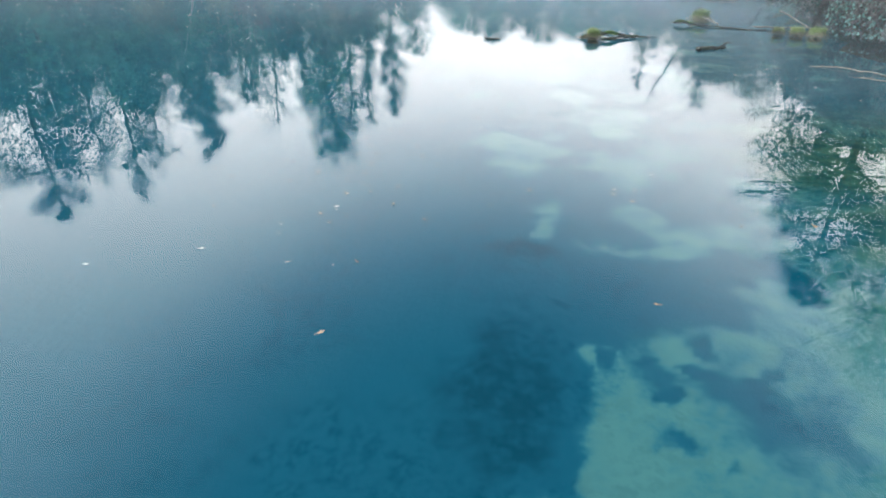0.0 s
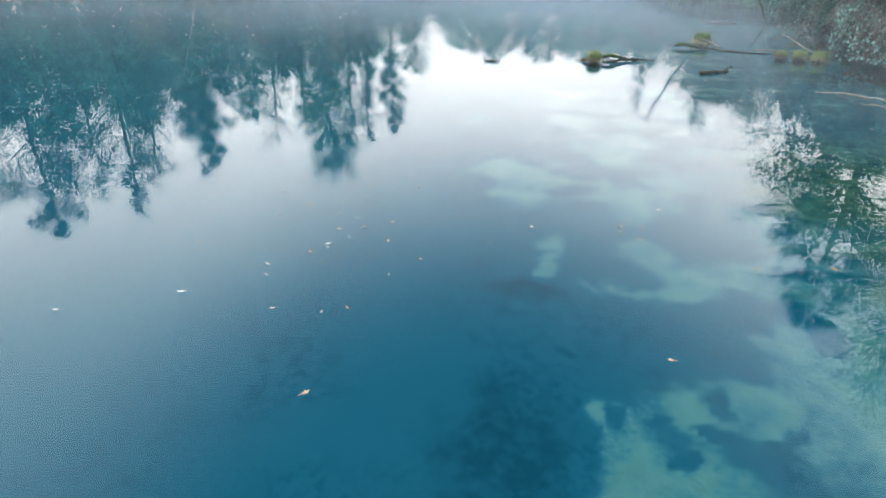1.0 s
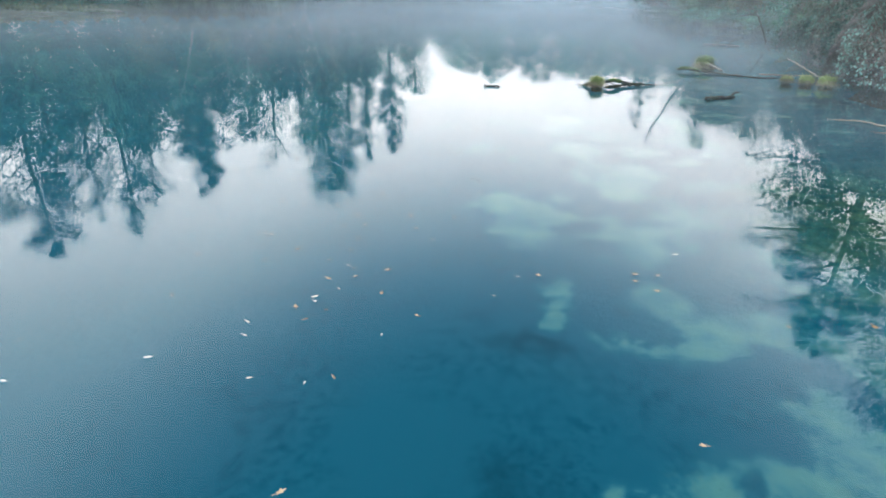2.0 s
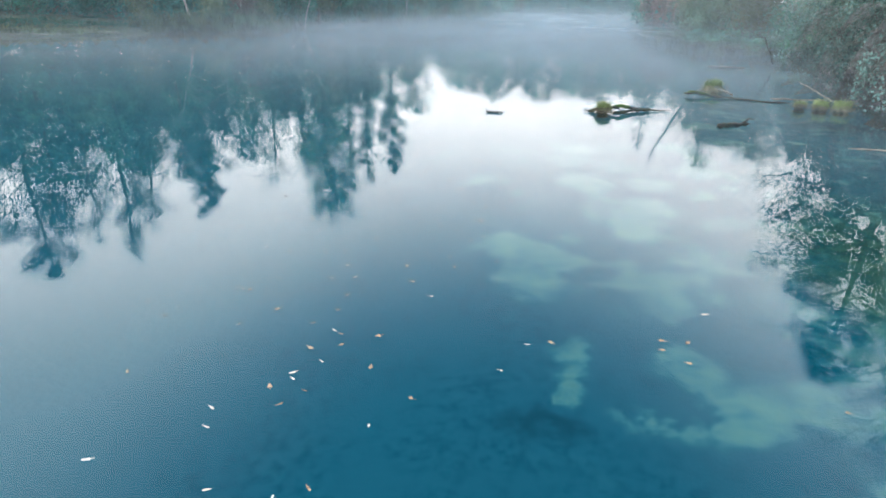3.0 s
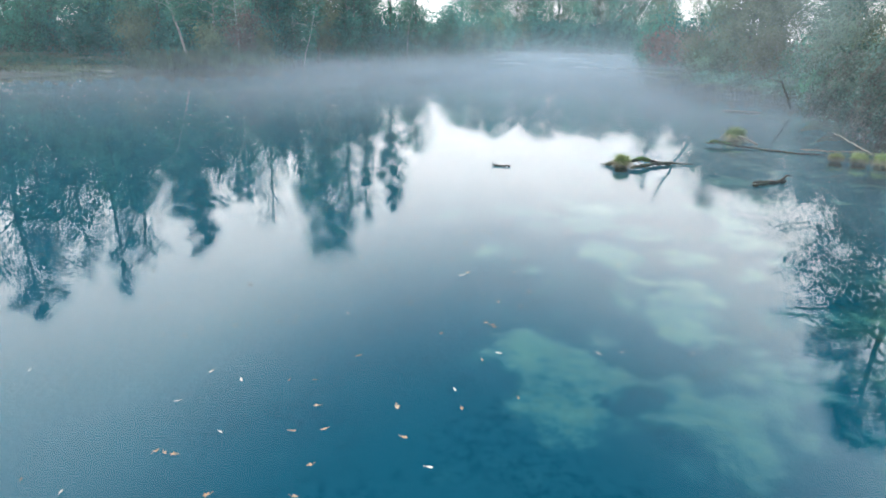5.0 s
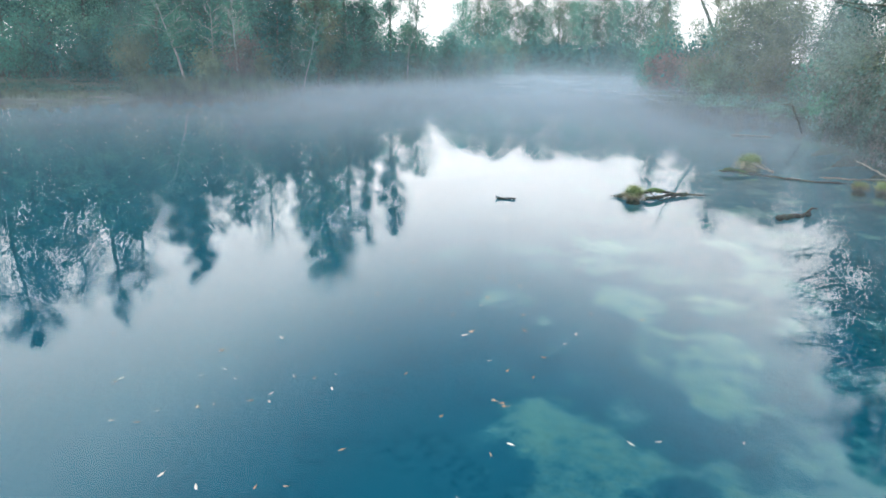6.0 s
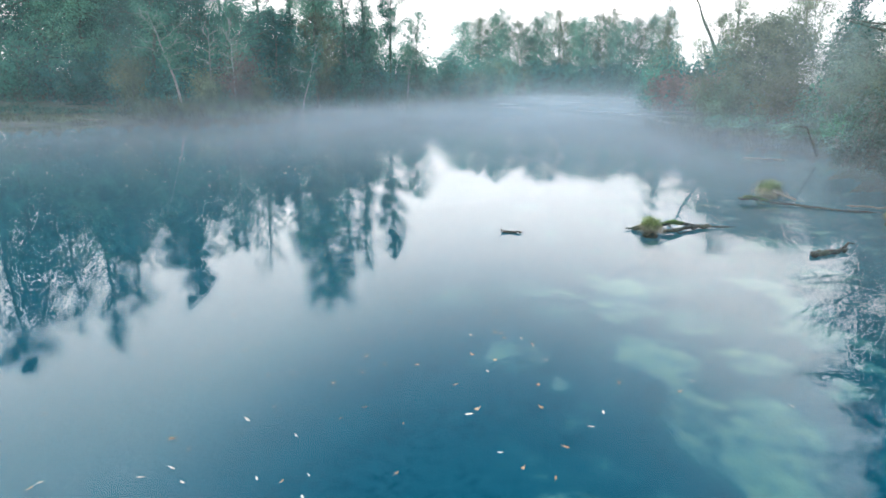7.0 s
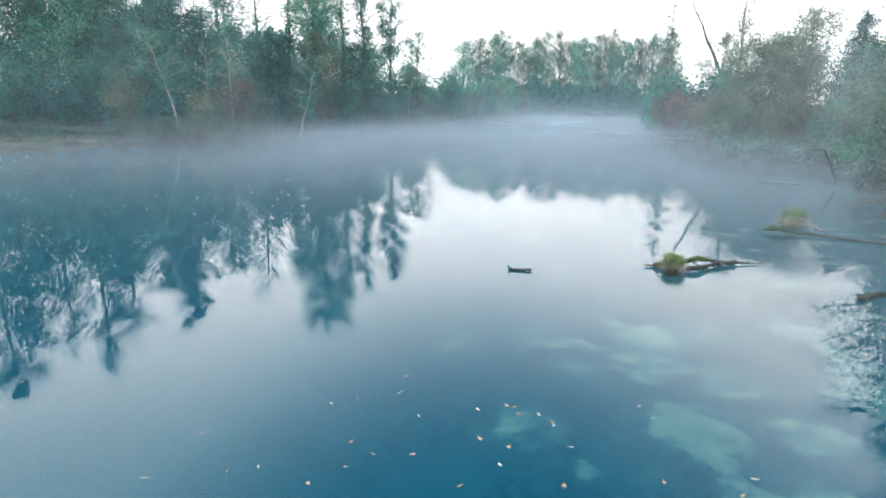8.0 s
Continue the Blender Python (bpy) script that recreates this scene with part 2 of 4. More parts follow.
def haze_mat(name, density, low, top, west, tint):
    """Morning haze among the trees, thickest low down and gone at its top."""
    def alpha(nt, x, y, z, pos):
        n = rangemap(nt, noise_node(nt, 0.04, 4, 0.55), 0.05, 0.95)
        up = rangemap(nt, z, 0.0, low)
        down = rangemap(nt, z, low, top, 1.0, 0.0)
        side = rangemap(nt, x, west[0], west[1], west[2], 1.0)
        return maths(nt, "MULTIPLY", maths(nt, "MULTIPLY", up, down), maths(nt, "MULTIPLY", maths(nt, "MULTIPLY", n, side), density))
    return vapour(name, tint, alpha)


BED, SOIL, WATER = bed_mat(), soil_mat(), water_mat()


def litter_mat(name, a, b_):
    m, nt, b = mat(name)
    r = nt.nodes.new("ShaderNodeObjectInfo").outputs["Random"]
    col = mixc(nt, r, a, b_)
    col = mixc(nt, maths(nt, "MULTIPLY", noise_node(nt, 60, 3), 0.5), col, (0.2, 0.12, 0.06))
    nt.links.new(col, b.inputs["Base Color"])
    b.inputs["Roughness"].default_value = 0.6
    return m


LITTER = litter_mat("fallen_leaf_tan", (0.32, 0.2, 0.115), (0.5, 0.37, 0.25))
LITTER_PALE = litter_mat("fallen_leaf_pale", (0.62, 0.62, 0.58), (0.72, 0.66, 0.56))


# ---- mesh helpers ----
def mesh_of(name, verts, quads, material, smooth=False):
    """One mesh from arrays: verts (n, 3), faces (m, 3 or 4)."""
    k = np.shape(quads)[1]
    me = bpy.data.meshes.new(name)
    verts = np.asarray(verts, dtype=np.float32)
    quads = np.asarray(quads, dtype=np.int32)
    me.vertices.add(len(verts))
    me.vertices.foreach_set("co", verts.ravel())
    me.loops.add(quads.size)
    me.loops.foreach_set("vertex_index", quads.ravel())
    me.polygons.add(len(quads))
    me.polygons.foreach_set("loop_start", np.arange(0, quads.size, k, dtype=np.int32))
    me.polygons.foreach_set("loop_total", np.full(len(quads), k, dtype=np.int32))
    if smooth:
        me.polygons.foreach_set("use_smooth", np.ones(len(quads), dtype=bool))
    me.materials.append(material)
    me.update(calc_edges=True)
    return me


def part(name, me, parent, label=""):
    ob = new(name, me)
    ob.parent = parent
    if label:
        tagged(ob, label)
    return ob


def tubes(lines, sides=6):
    """Joined tapering tubes. lines: (points (n, 3), radii (n,))."""
    vs, qs, k = [], [], 0
    ang = np.arange(sides) * 2 * np.pi / sides
    for pts, rad in lines:
        pts, rad = np.asarray(pts, float), np.asarray(rad, float)
        tan = np.gradient(pts, axis=0)
        tan /= np.linalg.norm(tan, axis=1)[:, None] + 1e-9
        ref = np.array((1.0, 0, 0)) if abs(tan[0][0]) < 0.8 else np.array((0, 1.0, 0))
        u = np.cross(tan, ref)
        u /= np.linalg.norm(u, axis=1)[:, None] + 1e-9
        w = np.cross(tan, u)
        ring = pts[:, None] + rad[:, None, None] * (np.cos(ang)[None, :, None] * u[:, None] + np.sin(ang)[None, :, None] * w[:, None])
        n = len(pts)
        vs.append(ring.reshape(-1, 3))
        i = np.arange(n - 1)[:, None] * sides + np.arange(sides)[None]
        j = np.arange(n - 1)[:, None] * sides + (np.arange(sides)[None] + 1) % sides
        qs.append((np.stack((i, j, j + sides, i + sides), -1).reshape(-1, 4)) + k)
        k += n * sides
    return np.concatenate(vs), np.concatenate(qs)


def leaves(rng, pts, length, width, up=0.0, far=False):
    """A folded leaf at each point, turned at random; far ones are a plain blade."""
    n = len(pts)
    face = pts - pts.mean(axis=0)
    face[:, 2] *= 0.6
    face = face / (np.linalg.norm(face, axis=1)[:, None] + 1e-9) + rng.normal(size=(n, 3)) * 0.45
    face[:, 2] += 0.55
    d = np.cross(face, rng.normal(size=(n, 3)))
    d[:, 2] += up * np.linalg.norm(d, axis=1)
    d /= np.linalg.norm(d, axis=1)[:, None] + 1e-9
    s = np.cross(d, face)
    s /= np.linalg.norm(s, axis=1)[:, None] + 1e-9
    nn = np.cross(d, s)
    k = rng.uniform(0.6, 1.35, (n, 1))
    L, W = length * k, width * k
    if far:
        v = np.stack((pts - d * L / 2 + s * W / 2, pts + d * L / 2, pts - d * L / 2 - s * W / 2), 1)
        return v.reshape(-1, 3), np.arange(3 * n).reshape(-1, 3)
    v = np.stack((pts - d * L / 2, pts + s * W / 2 + nn * W * 0.2, pts + d * L / 2, pts - s * W / 2 + nn * W * 0.2), 1)
    return v.reshape(-1, 3), np.arange(4 * n).reshape(-1, 4)


FULL, FINE = 2.7, 0.69
PROFILE = {
    "dome": lambda f: np.sqrt(np.maximum(0.04, 1 - f ** 2)),
    "round": lambda f: np.sqrt(np.maximum(0.05, 1 - (2 * f - 0.9) ** 2)),
    "cone": lambda f: 1.02 - 0.9 * f,
    "column": lambda f: 0.55 + 0.45 * np.sin(np.pi * np.minimum(1, f * 1.05)),
    "blunt": lambda f: 0.8 + 0.3 * np.sin(np.pi * f),
    "vase": lambda f: 0.35 + 0.75 * f - 0.45 * np.maximum(0, f - 0.75) * 4 * 0.6,
}


def skeleton_of(rng, H, R, base, profile, limbs, rise, lean, thick):
    """Trunk, limbs and the points that carry leaves."""
    n = 10
    h = np.linspace(0, 1, n)
    wob = np.cumsum(rng.normal(size=(n, 2)) * H * 0.008, axis=0)
    wob -= wob[0]
    trunk = np.column_stack((wob[:, 0] + lean[0] * h ** 1.3, wob[:, 1] + lean[1] * h ** 1.3, h * H))
    r0 = thick
    trad = r0 * (1 - 0.9 * h) + 0.015
    trad[0] *= 1.35
    boughs, anchors = [], []
    for i in range(limbs):
        lines = []
        boughs.append(lines)
        f = (i + rng.uniform(0, 1)) / limbs
        s = base + (1 - base) * f * 0.97
        p0 = np.array([np.interp(s, h, trunk[:, k]) for k in range(3)])
        L = R * PROFILE[profile](f) * rng.uniform(0.65, 1.15)
        az = i * 2.4 + rng.uniform(-0.6, 0.6)
        el = rise * (0.5 + 0.9 * f) + rng.normal() * 0.15
        q = np.linspace(0, 1, 6)
        d = np.array((math.cos(az) * math.cos(el), math.sin(az) * math.cos(el), math.sin(el)))
        bend = rng.normal(size=3) * 0.13
        pts = p0 + L * (q[:, None] * d + (q ** 2)[:, None] * (bend + np.array((0, 0, -0.12))))
        rr = max(0.028, np.interp(s, h, trad) * 0.45)
        lines.append((pts, rr * (1 - 0.85 * q)))
        for g in rng.uniform(0.3, 1, 3):
            anchors.append((np.array([np.interp(g, q, pts[:, k]) for k in range(3)]), 0.16 * L + 0.15))
        for g in (0.3, 0.42, 0.54, 0.66, 0.77, 0.87, 0.96):
            b0 = np.array([np.interp(g, q, pts[:, k]) for k in range(3)])
            dd = d + rng.normal(size=3) * 0.75
            dd[2] += 0.35
            dd /= np.linalg.norm(dd)
            ll = L * 0.46 * rng.uniform(0.5, 1.2)
            w = np.linspace(0, 1, 4)
            sub = b0 + ll * (w[:, None] * dd + (w ** 2)[:, None] * rng.normal(size=3) * 0.15)
            lines.append((sub, rr * 0.4 * (1 - 0.8 * w) + 0.009))
            for e in (0.35, 0.6, 0.8, 1.0):
                anchors.append((np.array([np.interp(e, w, sub[:, k]) for k in range(3)]), 0.095 * L + 0.12))
    anchors.append((trunk[-1], 0.3))
    return (trunk, trad), boughs, anchors


def leaf_points(rng, anchors, count, spread, empty):
    """Clumps round the anchors; a share of the anchors stays bare."""
    count = int(count * FULL)
    keep = [a for a in anchors if rng.uniform() > empty]
    c = np.array([a[0] for a in keep])
    s = np.array([a[1] for a in keep])
    w = s / s.sum()
    idx = rng.choice(len(keep), count, p=w)
    off = rng.normal(size=(count, 3)) * (s[idx] * spread)[:, None]
    off[:, 2] *= 1.15
    p = c[idx] + off
    p[:, 2] = np.maximum(p[:, 2], 0.12)
    return p


def tree(name, x, y, H, R, label, leaf=LEAF_GREEN, bark=BARK, base=0.2, profile="round", limbs=26, rise=0.5, lean=(0, 0),
         thick=None, count=7000, size=0.26, spread=1.0, empty=0.1, ivy=0.0, seed=0, category="tree", group="pond-side trees"):
    rng = np.random.default_rng(seed * 7919 + 13)
    top = tagged(new(name), label, category, group)
    top.location = (x, y, ground_z(x, y) - 0.05)
    trunk, lines, anchors = skeleton_of(rng, H, R, base, profile, limbs, rise, lean, thick or 0.012 * H + 0.03)
    part("trunk", mesh_of("trunk", *tubes([trunk], 9), bark, True), top)
    for bough in lines:
        part("limb", mesh_of("limb", *tubes(bough, 4), bark, True), top)
    if count:
        part("foliage", mesh_of("foliage", *leaves(rng, leaf_points(rng, anchors, count, spread * 1.05, empty), size * FINE, size * FINE * 0.55, 0.0, y > 32), leaf), top)
    if ivy:
        n = int(2300 * ivy * H / 15)
        hh = rng.uniform(0.02, 0.35 + 0.45 * min(1, ivy), n) ** 0.8
        p = np.column_stack([np.interp(hh, np.linspace(0, 1, 10), trunk[0][:, k]) for k in range(3)])
        p[:, :2] += rng.normal(size=(n, 2)) * (0.28 + 0.3 * ivy * rng.uniform(0.3, 1, (n, 1)))
        part("ivy", mesh_of("ivy", *leaves(rng, p, 0.2, 0.15), LEAF_IVY), top, "dark green ivy climbing the trunk")
    return top


def shrub(name, x, y, H, R, label, leaf=LEAF_GREEN, bark=BARK, stems=9, count=3000, size=0.2, empty=0.05, seed=0, group="bank shrubs", flat=1.0):
    """Many stems from one root, arching outward, leafy from near the ground."""
    rng = np.random.default_rng(seed * 104729 + 5)
    top = tagged(new(name), label, "shrub", group)
    top.location = (x, y, ground_z(x, y) - 0.05)
    boughs, anchors = [], []
    for i in range(stems):
        az = i * 2.4 + rng.uniform(-0.5, 0.5)
        out = R * math.sqrt((i + 0.5) / stems) * rng.uniform(0.6, 1.0)
        hh = H * rng.uniform(0.65, 1.02) * (1 - 0.35 * (out / R) ** 2)
        q = np.linspace(0, 1, 7)
        pts = np.column_stack((math.cos(az) * out * (0.1 + 0.9 * q ** 1.3), math.sin(az) * out * (0.1 + 0.9 * q ** 1.3) * flat, hh * np.sin(q * 1.5) ** 0.9))
        pts[1:] += rng.normal(size=(6, 3)) * 0.05 * R * 0.4
        r = 0.006 * H + 0.012
        lines = [(pts, r * (1 - 0.8 * q))]
        boughs.append(lines)
        for g in np.linspace(0.15, 1, 8):
            b0 = np.array([np.interp(g, q, pts[:, k]) for k in range(3)])
            anchors.append((b0, 0.13 * R + 0.12))
            dd = rng.normal(size=3)
            dd[2] = abs(dd[2]) * 0.8
            dd /= np.linalg.norm(dd)
            w = np.linspace(0, 1, 4)
            sub = b0 + 0.33 * R * rng.uniform(0.5, 1.2) * (w[:, None] * dd)
            lines.append((sub, r * 0.45 * (1 - 0.8 * w) + 0.003))
            anchors.append((sub[-1], 0.12 * R + 0.1))
            anchors.append((sub[2], 0.10 * R + 0.1))
    for bough in boughs:
        part("stem", mesh_of("stem", *tubes(bough, 4), bark, True), top)
    if count:
        part("foliage", mesh_of("foliage", *leaves(rng, leaf_points(rng, anchors, count, 1.2, empty), size * FINE, size * FINE * 0.55, 0.0, y > 32), leaf), top)
    return top


def blades(rng, roots, height, width, spread, segs=3, droop=0.0):
    """Arching grass blades, each a tapering strip."""
    n = len(roots)
    az = rng.uniform(0, 2 * np.pi, n)
    d = np.column_stack((np.cos(az), np.sin(az), np.zeros(n)))
    s = np.column_stack((-np.sin(az), np.cos(az), np.zeros(n)))
    hh = height * rng.uniform(0.35, 1.15, n)
    out = spread * rng.uniform(0.15, 1.1, n)
    rows = []
    for k in range(segs + 1):
        q = k / segs
        c = roots + d * (out * q ** 1.6)[:, None] + np.array((0, 0, 1.0)) * (hh * (q - 0.35 * q ** 3 * np.minimum(1.5, out / hh)) - droop * q ** 2)[:, None]
        w = width * (1 - 0.85 * q) / 2
        rows.append(np.stack((c - s * w, c + s * w), 1))
    v = np.stack(rows, 1).reshape(n, -1, 3)
    m = 2 * (segs + 1)
    one = np.array([(2 * k, 2 * k + 1, 2 * k + 3, 2 * k + 2) for k in range(segs)])
    return v.reshape(-1, 3), (np.arange(n)[:, None, None] * m + one[None]).reshape(-1, 4)


# ---- ground, pond bed, water ----
SHORE = np.array([
    (9.5, -30), (9.2, -5), (10.2, 8), (11.2, 16), (11.5, 19.5), (11.6, 22.5), (12.0, 25), (12.8, 29.5), (13.6, 33.5), (15.5, 37.5), (14.2, 41),
    (11.7, 44.5), (11.6, 50), (12.2, 60), (13.0, 73), (17, 92), (23, 122), (25, 142), (4, 142), (4.5, 125), (-1, 108), (-2.9, 100),
    (-8.5, 91), (-16, 77), (-21, 67), (-20.6, 58.5), (-20.5, 55.8), (-24.5, 53), (-27.5, 50.8), (-30, 46.3), (-32.5, 43.2), (-42, 37), (-46, 15), (-40, -25), (-15, -40)])


def shore_distance(px, py):
    """Metres from the waterline, positive on land."""
    px, py = np.asarray(px, float), np.asarray(py, float)
    best = np.full(px.shape, 1e9)
    inside = np.zeros(px.shape, bool)
    for (ax, ay), (bx, by) in zip(SHORE, np.roll(SHORE, -1, axis=0)):
        ex, ey = bx - ax, by - ay
        t = np.clip(((px - ax) * ex + (py - ay) * ey) / (ex * ex + ey * ey), 0, 1)
        best = np.minimum(best, np.hypot(px - ax - t * ex, py - ay - t * ey))
        cross = ((ay > py) != (by > py)) & (px < (bx - ax) * (py - ay) / (by - ay + 1e-12) + ax)
        inside ^= cross
    return np.where(inside, -best, best)


def waves(px, py, freqs, seed):
    """Smooth uneven relief between about -1 and 1."""
    r = np.random.default_rng(seed)
    total = np.zeros(np.shape(px))
    for f in freqs:
        for _ in range(4):
            a = r.uniform(0, 2 * np.pi)
            total = total + np.sin(f * r.uniform(0.75, 1.3) * (px * math.cos(a) + py * math.sin(a)) + r.uniform(0, 6.28)) / (len(freqs) * 2.2)
    return total


# Pale marl shelves on the bed, bay by bay: centre, half widths and how clear of weed.
SHELVES_NEAR = ((1.5, 4.56, 0.19, 0.24, 1), (1.64, 4.07, 0.25, 0.47, 1), (1.43, 3.45, 0.3, 0.57, 1), (2.0, 3.59, 0.64, 0.7, 0.9), (2.58, 4.6, 0.83, 0.48, 0.8), (3.14, 5.29, 0.56, 0.44, 0.75),
                (1.0, 2.7, 0.35, 0.45, 0.9), (3.2, 4.3, 0.7, 0.6, 0.8), (2.85, 3.3, 0.65, 0.8, 0.75), (2.0, 2.5, 1.2, 0.7, 0.9), (3.23, 5.35, 0.59, 0.84, 0.75), (2.4, 6.65, 0.84, 0.45, 0.85), (3.2, 6.87, 0.65, 0.56, 0.75), (1.2, 7.61, 0.37, 0.45, 0.85),
                (1.89, 5.57, 0.11, 0.1, 0.8), (1.17, 7.02, 0.17, 0.39, 0.85), (2.36, 7.34, 0.4, 0.55, 0.7), (2.78, 6.86, 0.49, 0.43, 0.7))
SHELVES_MID = ((0.91, 9.4, 0.57, 0.77, 0.72), (2.3, 9.5, 1.1, 0.8, 0.8), (3.1, 10.2, 0.9, 0.9, 0.65), (1.15, 10.08, 0.9, 0.92, 0.72), (1.02, 9.07, 0.31, 0.43, 0.72), (2.34, 9.25, 0.62, 0.99, 0.78), (2.56, 12.01, 0.73, 0.82, 0.85),
               (2.82, 12.51, 0.76, 0.73, 0.75), (2.08, 12.7, 0.41, 0.61, 0.65), (0.71, 10.62, 0.56, 0.47, 0.82), (1.4, 10.83, 0.26, 0.45, 0.8), (2.48, 10.92, 0.42, 0.46, 0.6))
SHELVES_FAR = ((2.07, 13.97, 0.71, 0.51, 0.55), (2.13, 14.11, 0.56, 0.89, 0.5), (1.2, 15.77, 0.86, 0.78, 0.65), (3.05, 15.32, 0.7, 0.86, 0.65), (-0.73, 16.54, 0.69, 0.59, 0.5), (-0.03, 14.06, 0.32, 0.33, 0.45),
               (0.75, 13.13, 0.17, 0.18, 0.7), (1.33, 13.07, 0.27, 0.29, 0.5), (0.65, 16.73, 0.78, 0.6, 0.6), (2.45, 17.24, 1.08, 0.78, 0.55), (3.19, 14.21, 0.5, 0.78, 0.6))
# Thick dark weed: centre and half widths.
WEED_BEDS = ((0.78, 3.9, 0.6, 1.35), (0.95, 6.35, 0.5, 0.45))
# Dark weedy hollows in the marl.
HOLLOWS_NEAR = ((1.55, 4.6, 0.1, 0.14, 0.9), (1.87, 4.48, 0.16, 0.09, 0.9), (1.99, 4.11, 0.17, 0.12, 0.95), (2.29, 4.34, 0.18, 0.1, 0.9), (2.6, 4.34, 0.12, 0.07, 0.8), (2.4, 4.8, 0.11, 0.15, 0.8),
                (2.63, 5.24, 0.22, 0.26, 0.9), (2.05, 5.62, 0.9, 0.36, 0.85), (1.92, 3.62, 0.17, 0.1, 0.5), (2.18, 3.34, 0.13, 0.07, 0.5), (2.78, 4.44, 0.14, 0.12, 0.8), (3.71, 5.77, 0.25, 0.34, 0.8),
                (2.88, 5.87, 0.36, 0.26, 0.9), (2.12, 6.81, 0.21, 0.12, 0.5))
HOLLOWS_FAR = ((1.62, 9.42, 0.4, 0.34, 0.9), (1.61, 8.62, 0.39, 0.32, 0.8), (1.62, 7.2, 0.31, 0.49, 0.95), (2.05, 6.95, 0.27, 0.3, 0.7), (1.27, 8.4, 0.6, 0.31, 0.9), (1.77, 7.82, 0.41, 0.28, 0.9),
               (1.97, 10.72, 0.41, 0.3, 0.95), (2.08, 11.17, 0.25, 0.18, 0.7), (0.58, 14.51, 0.4, 0.58, 0.7), (1.58, 14.94, 0.28, 0.64, 0.6))


def ragged(px, py, scale, seed):
    """Fractal relief, about -1 to 1."""
    flat = [noise.fractal(Vector((x * scale, y * scale, seed * 7.3)), 0.6, 2.1, 5) for x, y in zip(np.ravel(px), np.ravel(py))]
    return np.reshape(flat, np.shape(px))


def soft_step(v):
    v = np.clip(v, 0, 1)
    return v * v * (3 - 2 * v)


def marl_cover(px, py):
    """How bare of weed the marl lies, 0 to 1; below that, beds of thick weed."""
    near = (np.abs(px) < 14) & (py > -4) & (py < 32)
    out = np.zeros(np.shape(px))
    x0, y0 = px[near], py[near]
    rag, fine = ragged(x0, y0, 0.9, 1), ragged(x0, y0, 3.1, 3)
    x, y = x0 + 0.12 * rag + 0.05 * fine, y0 + 0.2 * ragged(x0, y0, 0.9, 2) + 0.08 * fine
    k = 0.75 * soft_step((x - 2.95 + 0.6 * soft_step((6.5 - y0) / 2)) / 0.9) * np.clip(1.6 - 0.11 * y0, 0.25, 1)
    for cx, cy, rx, ry, w in SHELVES_NEAR + SHELVES_MID + SHELVES_FAR:
        k = np.maximum(k, w * soft_step((1.42 - np.hypot((x - cx) / rx, (y - cy) / ry) + 0.3 * rag) / 1.0))
    for cx, cy, rx, ry, w in HOLLOWS_NEAR + HOLLOWS_FAR:
        k = k * (1 - w * soft_step((1.15 - np.hypot((x - cx) / rx, (y - cy) / ry) + 0.4 * fine) / 0.65))
    far = 0.55 * soft_step(ragged(x0, y0, 0.75, 6) * 1.7 + 0.15) * soft_step((x0 + 1.2) / 1.5) * soft_step((y0 - 9) / 4)
    k = np.clip(k * np.clip(1.2 - 0.03 * y0, 0.65, 1) + far, 0, 1)
    for cx, cy, rx, ry in WEED_BEDS:
        k = k - 0.9 * (1 - k) * soft_step((1.25 - np.hypot((x - cx) / rx, (y - cy) / ry) + 0.6 * rag) / 1.3)
    out[near] = k
    return out


def bed_depth(px, py):
    shelf = -0.5 - 0.6 * np.clip((0.2 - px) / 4, 0, 1) + 0.02 * waves(px, py, (1.1, 2.3), 8)
    deep = -(0.95 + 1.2 * np.clip((1.0 - px) / 6, 0, 1))
    near = soft_step((14.5 - np.abs(px)) / 2) * soft_step((31 - py) / 6)
    return deep + (shelf - deep) * near


def ground_height(px, py):
    d = shore_distance(px, py)
    land = -0.02 + 0.95 * (1 - np.exp(-np.maximum(d, 0) / 3.5)) + 0.22 * waves(px, py, (0.25, 0.8), 5) * np.clip(d / 3, 0, 1) + 0.02 * np.clip(d - 10, 0, 150)
    bed = np.maximum(bed_depth(px, py), d * 1.0 - 0.02)
    return np.where(d > 0, land, bed)


def ground_z(x, y):
    return float(ground_height(np.array([x]), np.array([y]))[0])


def axis(fine0, fine1, step, lo, hi, grow, near0, near1, cap):
    mid = list(np.arange(fine0, fine1, step))
    a, s = [], step
    p = fine0
    while p > lo:
        s = min(s * grow, cap if p > near0 else 400)
        p -= s
        a.append(p)
    b, s, p = [], step, mid[-1]
    while p < hi:
        s = min(s * grow, cap if p < near1 else 400)
        p += s
        b.append(p)
    return np.array(a[::-1] + mid + b)


gx = axis(-1.5, 5, 0.05, -2500, 2500, 1.08, -52, 28, 0.6)
gy = axis(1.8, 18, 0.06, -1500, 3500, 1.07, -5, 110, 0.6)
GX, GY = np.meshgrid(gx, gy)
gv = np.column_stack((GX.ravel(), GY.ravel(), ground_height(GX, GY).ravel()))
nx = len(gx)
ii = (np.arange(len(gy) - 1)[:, None] * nx + np.arange(nx - 1)[None]).ravel()
gq = np.column_stack((ii, ii + 1, ii + 1 + nx, ii + nx))
ground_me = mesh_of("ground", gv, gq, SOIL, True)
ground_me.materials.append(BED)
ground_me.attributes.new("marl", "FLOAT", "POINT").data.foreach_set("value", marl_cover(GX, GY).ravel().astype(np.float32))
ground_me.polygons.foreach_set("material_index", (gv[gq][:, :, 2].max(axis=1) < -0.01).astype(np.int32))
